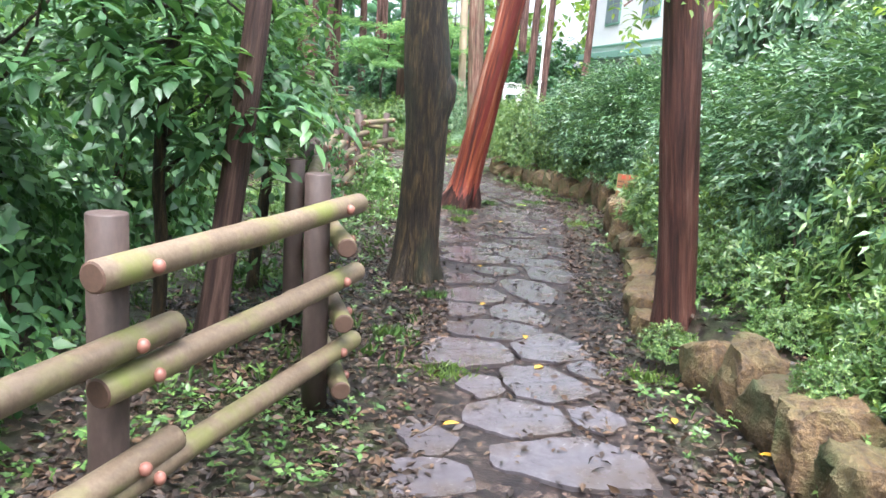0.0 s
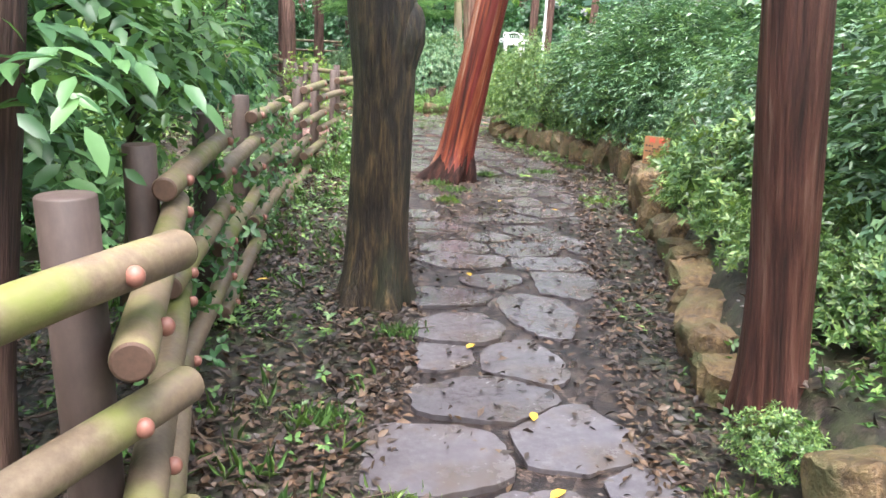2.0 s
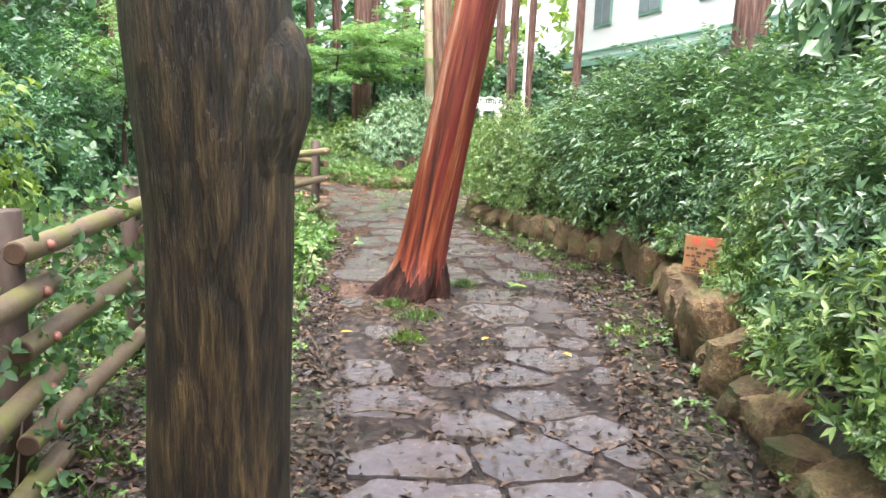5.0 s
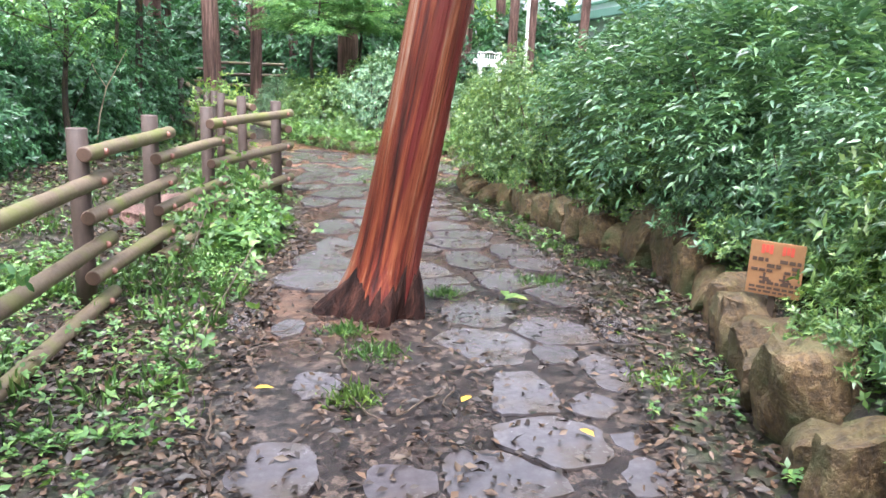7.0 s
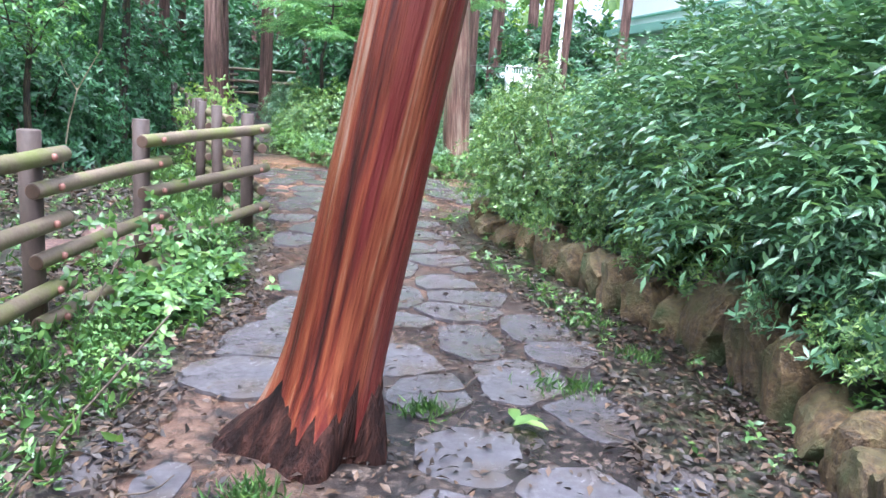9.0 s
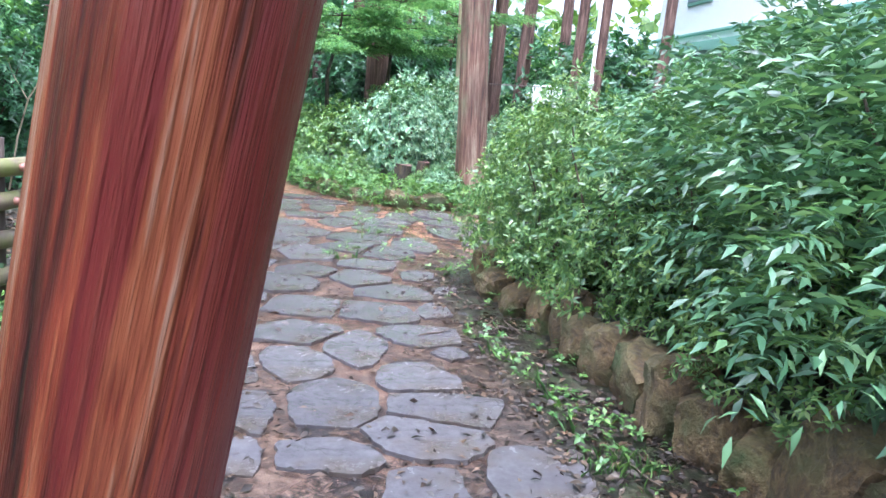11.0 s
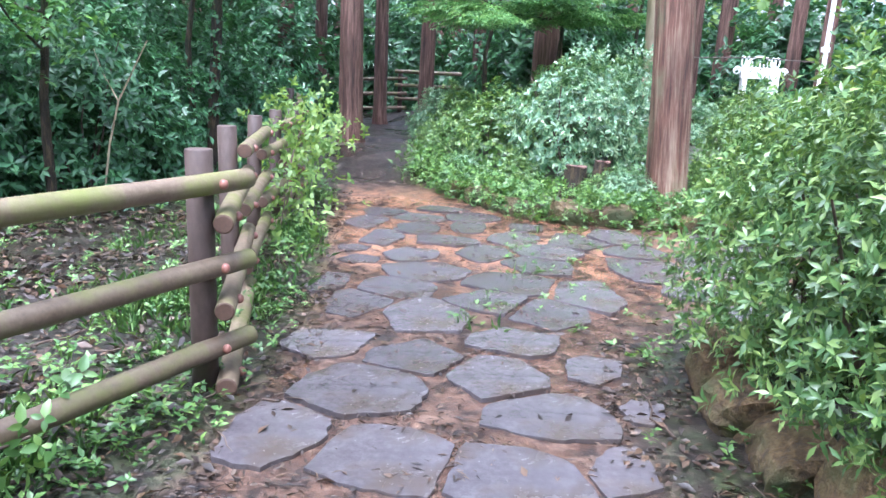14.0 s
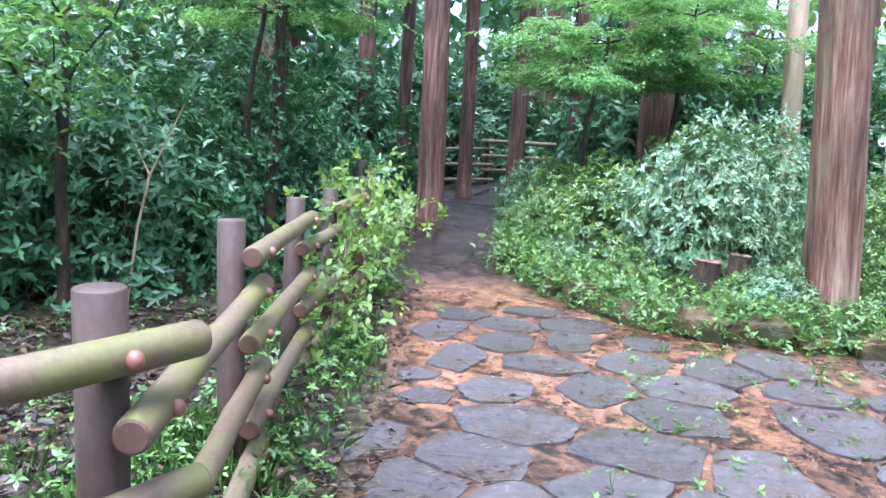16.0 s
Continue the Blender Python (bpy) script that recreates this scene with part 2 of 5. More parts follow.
# ---- plan ----
GROUND = -0.06
WALL = [(1.7, -3.0), (1.8, 1.0), (1.9, 3.2), (1.86, 4.3), (1.96, 5.2), (2.36, 6.3), (2.62, 7.4), (2.82, 8.5), (3.05, 9.4), (3.3, 10.3), (3.42, 11.1), (3.3, 11.9),
        (3.05, 12.6), (2.85, 13.5), (2.62, 14.35), (2.3, 15.15), (2.55, 16.0), (3.6, 16.7), (5.5, 17.0), (9.0, 17.2)]
BED = [(-2.4, 27.0), (-1.35, 24.0), (-0.75, 22.1), (0.15, 20.75), (1.2, 19.85), (2.7, 19.75), (5.0, 20.3), (9.0, 20.8)]


def line_side(points, x, y):
    """Signed distance to a polyline: positive on its right, seen along its way."""
    best, sign = 1e9, 1
    for (ax, ay), (bx, by) in zip(points, points[1:]):
        dx, dy = bx - ax, by - ay
        t = max(0, min(1, ((x - ax) * dx + (y - ay) * dy) / (dx * dx + dy * dy)))
        d = math.hypot(x - ax - t * dx, y - ay - t * dy)
        if d < best - 1e-9:
            best, sign = d, (1 if (x - ax) * dy - (y - ay) * dx > 0 else -1)
    return best * sign


def smooth(a, b, v):
    v = max(0.0, min(1.0, (v - a) / (b - a)))
    return v * v * (3 - 2 * v)


def ground_z(x, y):
    z = GROUND + 0.025 * noise.noise((x * 0.7, y * 0.7, 3.1)) + 0.012 * noise.noise((x * 3, y * 3, 1.7))
    z += 0.38 * smooth(20.3, 23.5, y)
    if y < 18.2:
        right = line_side(WALL, x, y)
        if right > 0:
            z += 0.3 * smooth(0.02, 0.22, right) + 0.28 * smooth(0.3, 2.6, right)
    elif x > -4:
        d = -line_side(BED, x, y)
        if d > 0 and y > 19:
            z += (0.14 * smooth(0.05, 0.4, d) + 0.2 * smooth(0.4, 2.5, d)) * (1 - 0.6 * smooth(21, 26, y))
    left = -0.5 - x
    if left > 0 and y < 24:
        z -= 0.05 * smooth(0, 1.5, left)
    return z


def path_left(y):
    return float(np.interp(y, [-3, 2, 4.2, 5.5, 8, 9.5, 11, 12.5, 13.5, 14.5, 15.5, 17, 18.5, 20, 21.5, 24, 27],
                           [-0.3, 0.05, 0.3, 0.5, 0.55, 0.4, 0.4, 0.5, 0.45, 0.4, 0.2, -0.2, -0.75, -1.2, -1.75, -2.7, -4.0]))


def path_right(y):
    return float(np.interp(y, [-3, 2, 4.4, 6.3, 8, 10, 11.5, 13, 14.5, 15.8, 16.6, 17.2, 19.3, 20.3, 21.5, 24, 27],
                           [1.2, 1.35, 1.45, 1.8, 2.2, 2.55, 2.65, 2.4, 2.0, 1.95, 2.6, 4.2, 3.6, 0.2, -0.6, -1.5, -2.7]))


# ---- helpers for meshes ----
def part(name, bm, mat, parent=None, label=""):
    me = bpy.data.meshes.new(name)
    bm.to_mesh(me)
    bm.free()
    me.materials.append(mat)
    ob = new(name, me)
    if parent:
        ob.parent = parent
    if label:
        ob["label"] = label
    return ob


def shaded(ob):
    ob.data.shade_smooth()
    return ob


def mesh_part(name, verts, faces, mat, parent=None, label="", smooth_shade=False):
    """A mesh from numpy arrays, all faces with the same number of corners."""
    verts, faces = np.asarray(verts, dtype=np.float32), np.asarray(faces, dtype=np.int32)
    me = bpy.data.meshes.new(name)
    n, k = faces.shape
    me.vertices.add(len(verts))
    me.vertices.foreach_set("co", verts.ravel())
    me.loops.add(n * k)
    me.loops.foreach_set("vertex_index", faces.ravel())
    me.polygons.add(n)
    me.polygons.foreach_set("loop_start", np.arange(0, n * k, k, dtype=np.int32))
    if smooth_shade:
        me.polygons.foreach_set("use_smooth", np.ones(n, dtype=bool))
    me.update(calc_edges=True)
    me.materials.append(mat)
    ob = new(name, me)
    if parent:
        ob.parent = parent
    if label:
        ob["label"] = label
    return ob


def thing(name, label, category, at=(0, 0, 0), turn=0, group="", kind="", scale=None):
    ob = new(name)
    ob.empty_display_size = 0.1
    ob.matrix_basis = pose(*at, 0, 0, turn)
    if scale:
        ob.scale = scale
    return tagged(ob, label, category, group, kind)


def unit(v):
    return v / np.maximum(np.linalg.norm(v, axis=1, keepdims=True), 1e-9)


def leaves(base, axis, normal, length, width=0.34, fold=0.25, droop=0.15, shape="lance"):
    """Leaves as folded blades. base, axis, normal: N x 3; length: N. Returns verts and triangles."""
    n = len(base)
    axis = unit(axis)
    side = unit(np.cross(axis, normal))
    up = np.cross(side, axis)
    ln = np.asarray(length).reshape(-1, 1)
    w = ln * width * 0.5
    if shape == "cheap":
        rows = [base, base + axis * ln * 0.5 + side * w + up * w * fold, base + axis * ln - up * ln * droop, base + axis * ln * 0.5 - side * w + up * w * fold]
        tri = [(0, 1, 2), (0, 2, 3)]
    elif shape == "lance":
        m = base + axis * ln * 0.45
        rows = [base, m + side * w + up * w * fold, m - side * w + up * w * fold, m, base + axis * ln - up * ln * droop]
        tri = [(0, 1, 3), (0, 3, 2), (3, 1, 4), (3, 4, 2)]
    else:
        m1 = base + axis * ln * 0.3
        m2 = base + axis * ln * 0.68 - up * ln * droop * 0.4
        rows = [base, m1 + side * w * 0.92 + up * w * fold, m1 - side * w * 0.92 + up * w * fold, m1, m2 + side * w * 0.8 + up * w * fold, m2 - side * w * 0.8 + up * w * fold, m2,
                base + axis * ln - up * ln * droop]
        tri = [(0, 1, 3), (0, 3, 2), (1, 4, 6), (1, 6, 3), (3, 6, 5), (3, 5, 2), (6, 4, 7), (6, 7, 5)]
    k = len(rows)
    verts = np.stack(rows, axis=1).reshape(-1, 3)
    faces = (np.arange(n)[:, None, None] * k + np.array(tri)[None]).reshape(-1, 3)
    return verts, faces


def joined(pieces):
    verts, faces, start = [], [], 0
    for v, f in pieces:
        verts.append(v)
        faces.append(f + start)
        start += len(v)
    return np.concatenate(verts), np.concatenate(faces)


def rosettes(rng, tips, out, count, length, width, spread=1.0, shape="lance", droop=0.15, rise=0.5):
    """count leaves round each twig tip."""
    n = len(tips)
    out = unit(out)
    ref = np.where(np.abs(out[:, 2:3]) > 0.9, np.array([[1.0, 0, 0]]), np.array([[0, 0, 1.0]]))
    a = unit(np.cross(out, ref))
    b = np.cross(out, a)
    base, axis, norm, lens = [], [], [], []
    start = rng.uniform(0, 6.28, n)
    for i in range(count):
        ang = start + i * 6.283 / count + rng.normal(0, 0.25, n)
        ring = a * np.cos(ang)[:, None] + b * np.sin(ang)[:, None]
        lift = (rise + rng.normal(0, 0.2, n))[:, None]
        base.append(tips - out * rng.uniform(0, length * 0.8, n)[:, None])
        axis.append(ring * spread + out * lift)
        norm.append(out - ring * 0.3 + rng.normal(0, 0.25, (n, 3)))
        lens.append(length * rng.uniform(0.6, 1.15, n))
    return leaves(np.concatenate(base), np.concatenate(axis), np.concatenate(norm), np.concatenate(lens), width, 0.25, droop, shape)


def sprays(rng, tips, out, pairs, reach, length, width, shape="lance", sag=0.5):
    """Compound leaves: pairs of leaflets along a sagging rib."""
    n = len(tips)
    out = unit(out)
    side = unit(np.cross(out, np.array([[0, 0, 1.0]]) + rng.normal(0, 0.2, (n, 3))))
    up = np.cross(side, out)
    base, axis, norm, lens = [], [], [], []
    for i in range(pairs + 1):
        f = (i + 0.5) / (pairs + 0.5)
        at = tips + out * reach * f - np.array([[0, 0, 1.0]]) * (reach * sag * f * f)
        ahead = out - np.array([[0, 0, 1.0]]) * (2 * sag * f)
        for s in ((1, -1) if i < pairs else (0,)):
            base.append(at + rng.normal(0, length * 0.06, (n, 3)))
            axis.append(ahead * (0.6 if s else 1.0) + side * s + rng.normal(0, 0.22, (n, 3)))
            norm.append(up + rng.normal(0, 0.3, (n, 3)))
            lens.append(length * rng.uniform(0.7, 1.15, n) * (1 - 0.25 * abs(f - 0.4)))
    return leaves(np.concatenate(base), np.concatenate(axis), np.concatenate(norm), np.concatenate(lens), width, 0.25, 0.18, shape)


def dome_tips(rng, n, rx, ry, h, low=-0.1, lumps=0.36, shell=0.3, freq=2.7):
    """Twig tips through the outer part of a lumpy dome, and the way that they point."""
    d = unit(rng.normal(size=(n * 3, 3)))
    d = d[d[:, 2] > low][:n]
    off = rng.uniform(0, 50)
    lump = np.array([noise.noise((v[0] * freq + off, v[1] * freq, v[2] * freq)) + 0.5 * noise.noise((v[0] * freq * 2.7 + off, v[1] * freq * 2.7, v[2] * freq * 2.7)) for v in d])
    r = (1 + lumps * lump) * (1 - shell * rng.uniform(0, 1, len(d)) ** 1.6)
    p = d * r[:, None] * np.array([[rx, ry, h]])
    p[:, 2] += 0.03
    out = d * np.array([[1 / rx, 1 / ry, 1 / h]])
    return p, unit(out) + np.array([[0, 0, 0.35]]) + rng.normal(0, 0.35, (len(d), 3))


def tube(points, radii, sides=8, rough=0.0, seed=0.0, flare=None):
    """A closed tapered tube along points, with an uneven skin."""
    points = [Vector(p) for p in points]
    verts, faces = [], []
    for i, p in enumerate(points):
        way = (points[min(i + 1, len(points) - 1)] - points[max(i - 1, 0)]).normalized()
        ref = Vector((1, 0, 0)) if abs(way.x) < 0.9 else Vector((0, 1, 0))
        b = way.cross(ref).normalized()
        a = b.cross(way)
        for k in range(sides):
            ang = 6.28318 * k / sides
            r = radii[i]
            if rough:
                r *= 1 + rough * (noise.noise((math.cos(ang) * 1.3 + seed, math.sin(ang) * 1.3, p.z * 0.8)) + 0.5 * noise.noise((math.cos(ang) * 4 + seed, math.sin(ang) * 4, p.z * 1.1)))
            if flare and flare[i] > 0:
                r *= 1 + flare[i] * (0.55 + 0.45 * math.sin(ang * 5 + seed * 3 + 0.6 * math.sin(ang * 2 + seed)))
            verts.append(p + (a * math.cos(ang) + b * math.sin(ang)) * r)
    rows = len(points)
    for i in range(rows - 1):
        for k in range(sides):
            q = (k + 1) % sides
            faces.append((i * sides + k, i * sides + q, (i + 1) * sides + q, (i + 1) * sides + k))
    return np.array([tuple(v) for v in verts]), np.array(faces)


def curved(a, b, n, wobble, seed):
    a, b = Vector(a), Vector(b)
    out = []
    for i in range(n):
        f = i / (n - 1)
        p = a.lerp(b, f)
        s = math.sin(math.pi * f) * wobble
        out.append(p + Vector((noise.noise((f * 2.5, seed, 0.3)), noise.noise((f * 2.5, seed, 7.7)), 0)) * s)
    return out


# ---- ground: one sheet out to the horizon ----
def ground_material():
    """Bare wet soil and leaf mould; sawdust-coloured needles on the far path; green film under the weeds."""
    m, nodes, links, bsdf = material("soil")
    pos = coords(nodes, links, (1, 1, 1), True)
    big = noise_tex(nodes, links, pos, 0.9, 4, 0.6)
    mid = noise_tex(nodes, links, pos, 7.0, 5, 0.7)
    fine = noise_tex(nodes, links, pos, 60.0, 4, 0.7)
    soil = ramp(nodes, [(0.28, (0.005, 0.0035, 0.003)), (0.48, (0.015, 0.0102, 0.0088)), (0.6, (0.029, 0.0195, 0.016)), (0.76, (0.1, 0.072, 0.055))])
    add = nodes.new("ShaderNodeMath")
    add.operation = 'MULTIPLY_ADD'
    links.new(fine.outputs["Fac"], add.inputs[0])
    add.inputs[1].default_value = 0.5
    h = nodes.new("ShaderNodeMath")
    h.operation = 'MULTIPLY'
    links.new(mid.outputs["Fac"], h.inputs[0])
    h.inputs[1].default_value = 0.5
    links.new(h.outputs[0], add.inputs[2])
    flakes = nodes.new("ShaderNodeTexVoronoi")
    flakes.inputs["Scale"].default_value = 30.0
    flakes.inputs["Randomness"].default_value = 1.0
    warp = mixed(nodes, links, 0.06, pos, noise_tex(nodes, links, pos, 11.0).outputs["Color"])
    links.new(warp, flakes.inputs["Vector"])
    tone = nodes.new("ShaderNodeSeparateColor")
    links.new(flakes.outputs["Color"], tone.inputs[0])
    shift = nodes.new("ShaderNodeMapRange")
    shift.inputs["To Min"].default_value, shift.inputs["To Max"].default_value = -0.16, 0.2
    links.new(tone.outputs[0], shift.inputs["Value"])
    total = nodes.new("ShaderNodeMath")
    links.new(add.outputs[0], total.inputs[0])
    links.new(shift.outputs[0], total.inputs[1])
    links.new(total.outputs[0], soil.inputs["Fac"])
    att = nodes.new("ShaderNodeAttribute")
    att.attribute_name = "cover"
    split = nodes.new("ShaderNodeSeparateColor")
    links.new(att.outputs["Color"], split.inputs[0])

    def patchy(channel, lo, hi):
        s = nodes.new("ShaderNodeMath")
        s.operation = 'MULTIPLY'
        links.new(split.outputs[channel], s.inputs[0])
        e = ramp(nodes, [(lo, (0, 0, 0)), (hi, (1, 1, 1))])
        links.new(mid.outputs["Fac"], e.inputs["Fac"])
        links.new(e.outputs["Color"], s.inputs[1])
        return s.outputs[0]
    needles = ramp(nodes, [(0.3, (0.075, 0.034, 0.019)), (0.52, (0.23, 0.115, 0.064)), (0.75, (0.41, 0.245, 0.15))])
    links.new(add.outputs[0], needles.inputs["Fac"])
    colour = mixed(nodes, links, patchy(0, 0.38, 0.55), soil.outputs["Color"], needles.outputs["Color"])
    film = ramp(nodes, [(0.3, (0.012, 0.02, 0.008)), (0.7, (0.045, 0.06, 0.022))])
    links.new(add.outputs[0], film.inputs["Fac"])
    colour = mixed(nodes, links, patchy(1, 0.42, 0.62), colour, film.outputs["Color"])
    links.new(colour, bsdf.inputs["Base Color"])
    wet = nodes.new("ShaderNodeMapRange")
    wet.inputs["From Min"].default_value, wet.inputs["From Max"].default_value = 0.35, 0.65
    wet.inputs["To Min"].default_value, wet.inputs["To Max"].default_value = 0.12, 0.6
    links.new(big.outputs["Fac"], wet.inputs["Value"])
    links.new(wet.outputs[0], bsdf.inputs["Roughness"])
    bumped(nodes, links, bsdf, total.outputs[0], 0.65, 0.02)
    return m


def build_ground():
    xs = np.unique(np.round(np.concatenate([np.linspace(-60, -8, 14), np.linspace(-8, -2, 25), np.linspace(-2, 5, 88), np.linspace(5, 12, 25), np.linspace(12, 60, 13), [-900, -300, 300, 900]]), 4))
    ys = np.unique(np.round(np.concatenate([np.linspace(-40, -3, 12), np.linspace(-3, 1, 20), np.linspace(1, 24, 260), np.linspace(24, 34, 30), np.linspace(34, 90, 12), [-900, -300, 300, 900]]), 4))
    verts = np.array([(x, y, ground_z(x, y) if -12 < x < 14 and -6 < y < 40 else ground_z(max(-12, min(14, x)), max(-6, min(40, y)))) for y in ys for x in xs])
    nx = len(xs)
    i, j = np.meshgrid(np.arange(nx - 1), np.arange(len(ys) - 1))
    a = (j * nx + i).ravel()
    faces = np.stack([a, a + 1, a + 1 + nx, a + nx], axis=1)
    ob = mesh_part("ground", verts, faces, ground_material(), None, "", True)
    tagged(ob, "damp brown soil with leaf mould under the trees", "ground", kind="structure")
    cover = ob.data.color_attributes.new("cover", 'FLOAT_COLOR', 'POINT')
    data = np.zeros((len(verts), 4), dtype=np.float32)
    data[:, 3] = 1
    for k, (x, y, z) in enumerate(verts):
        if 0 < y < 26 and -4 < x < 5:
            inside = smooth(path_left(y) - 0.25, path_left(y) + 0.1, x) * (1 - smooth(path_right(y) - 0.1, path_right(y) + 0.25, x))
            data[k, 0] = inside * (0.27 * smooth(10.6, 12.5, y) * (1 - smooth(20.3, 21.5, y)) * (1 - 0.85 * smooth(1.6, 2.6, x)) + 0.66 * smooth(16.0, 17.8, y) * (1 - smooth(20.2, 21.2, y)))
            data[k, 0] = max(data[k, 0], 0.3 * smooth(9.4, 10.2, y) * (1 - smooth(11.5, 12.5, y)) * smooth(0.2, 0.5, x) * (1 - smooth(1.0, 1.3, x)))
            data[k, 1] = (1 - inside) * (0.8 if x > -0.6 else 0.45) * (1 - smooth(20, 24, y) * (1 if x < -0.5 else 0))
    cover.data.foreach_set("color", data.ravel())
    return ob


build_ground()


# ---- log fence along the path ----
POSTS = [(-1.75, -0.5), (-1.3, 0.9), (-0.795, 2.158), (-0.267, 3.376), (-0.53, 4.62), (-0.61, 5.82), (-0.67, 7.2), (-0.68, 8.85), (-0.66, 10.5), (-0.58, 11.72), (-0.42, 13.05), (0.03, 14.64),
         (-0.56, 16.0), (-1.12, 17.44), (-1.42, 18.5), (-1.75, 19.6), (-2.15, 20.7), (-2.7, 21.8)]


def post_mesh(height=1.13, r=0.06):
    bm = bmesh.new()
    prof = [(r * 1.02, 0.0), (r, 0.3), (r, height - 0.004), (r - 0.004, height), (0.02, height + 0.001)]
    rings = []
    for rad, z in prof:
        rings.append([bm.verts.new((rad * math.cos(k * math.tau / 20), rad * math.sin(k * math.tau / 20), z)) for k in range(20)])
    for a, b in zip(rings, rings[1:]):
        for k in range(20):
            bm.faces.new((a[k], a[(k + 1) % 20], b[(k + 1) % 20], b[k])).smooth = True
    bm.faces.new(rings[-1])
    bm.faces.new(rings[0][::-1])
    return bm


def rail_parts(parent, a, b, r, seed):
    """A round rail with knots and slightly uneven skin; sawn ends of darker paint."""
    rng = random.Random(seed)
    a, b = Vector(a), Vector(b)
    n = 26
    pts, rad = [], []
    knots = [rng.uniform(0.1, 0.9) for _ in range(3)]
    for i in range(n):
        f = i / (n - 1)
        pts.append(a.lerp(b, f) + Vector((noise.noise((f * 3, seed, 0)), noise.noise((f * 3, seed, 5)), noise.noise((f * 3, seed, 9)))) * 0.006)
        rad.append(r * (1 + 0.07 * sum(math.exp(-((f - k) / 0.012) ** 2) for k in knots)) * (0.93 if i in (0, n - 1) else 1))
    pts[1] = pts[0].lerp(pts[1], 0.15)
    pts[-2] = pts[-1].lerp(pts[-2], 0.15)
    v, f = tube(pts, rad, 18)
    rail = mesh_part("rail", v, f, RAIL, parent, "", True)
    for q, s in ((pts[0], -1), (pts[-1], 1)):
        bm = bmesh.new()
        way = (b - a).normalized() * s
        m = Matrix.Translation(q + way * 0.001) @ way.to_track_quat('Z', 'Y').to_matrix().to_4x4()
        top = [bm.verts.new(m @ Vector((r * 0.94 * math.cos(k * math.tau / 18), r * 0.94 * math.sin(k * math.tau / 18), 0.0))) for k in range(18)]
        mid = [bm.verts.new(m @ Vector((r * 0.8 * math.cos(k * math.tau / 18), r * 0.8 * math.sin(k * math.tau / 18), 0.004))) for k in range(18)]
        for k in range(18):
            bm.faces.new((top[k], top[(k + 1) % 18], mid[(k + 1) % 18], mid[k]))
        bm.faces.new(mid)
        part("sawn_end", bm, RAIL_END, rail, "dark brown sawn end")
    return rail


def bolt_mesh():
    bm = bmesh.new()
    bmesh.ops.create_uvsphere(bm, u_segments=12, v_segments=8, radius=0.021)
    for v in bm.verts:
        v.co.z *= 1.1
    for f in bm.faces:
        f.smooth = True
    me = bpy.data.meshes.new("bolt_cap")
    bm.to_mesh(me)
    bm.free()
    me.materials.append(BOLT)
    return me


def build_fence(posts, upper=(0.91, 0.54, 0.165), lower=(0.74, 0.35, -0.012), first_upper=True, name_label="brown painted log fence with three rails, mossy, beside the path"):
    bolt = bolt_mesh()
    fence = thing("log_fence", name_label, "fence", (0, 0, 0))
    bm = post_mesh()
    me = bpy.data.meshes.new("post")
    bm.to_mesh(me)
    bm.free()
    me.materials.append(POST)
    for k, (x, y) in enumerate(posts):
        ob = new("post", me)
        ob.parent = fence
        ob.matrix_basis = pose(x, y, ground_z(x, y) + (0.04 if 2 < y < 4 else -0.02) if y < 19 else ground_z(x, y) - 0.05, random.uniform(-1.2, 1.2), random.uniform(-1.2, 1.2), random.uniform(0, 360))
    for k in range(len(posts) - 1):
        a, b = Vector((*posts[k], 0)), Vector((*posts[k + 1], 0))
        way = (b - a).normalized()
        side = Vector((way.y, -way.x, 0)) * 0.105
        high = (k % 2 == 0) == first_upper
        za = ground_z(a.x, a.y) - GROUND
        zb = ground_z(b.x, b.y) - GROUND
        near = 0.055 if first_upper and k in (2, 3) else 0.0
        for i, z in enumerate(upper if high else lower):
            z += near * (1 + 0.6 * i)
            r = 0.047 + 0.004 * noise.noise((k * 1.7, i * 2.3, 0))
            p = a + side - way * 0.14 + Vector((0, 0, z + za))
            q = b + side + way * 0.19 + Vector((0, 0, z + zb))
            rail = rail_parts(fence, p, q, r, k * 3 + i + 0.5)
            for end in (a + Vector((0, 0, z + za)), b + Vector((0, 0, z + zb))):
                c = new("bolt_cap", bolt)
                c.parent = rail
                c.location = end + side.normalized() * (0.105 + r + 0.004) + way * (0.05 if end.y < (a.y + b.y) / 2 else -0.02)
    return fence


build_fence(POSTS, first_upper=True)
build_fence([(-7.6, 31.0), (-5.6, 30.6), (-3.6, 30.9), (-1.6, 31.4), (0.4, 31.6)], (0.92, 0.535, 0.16), (0.80, 0.42, 0.05), True, "dark log fence across the far end of the path")


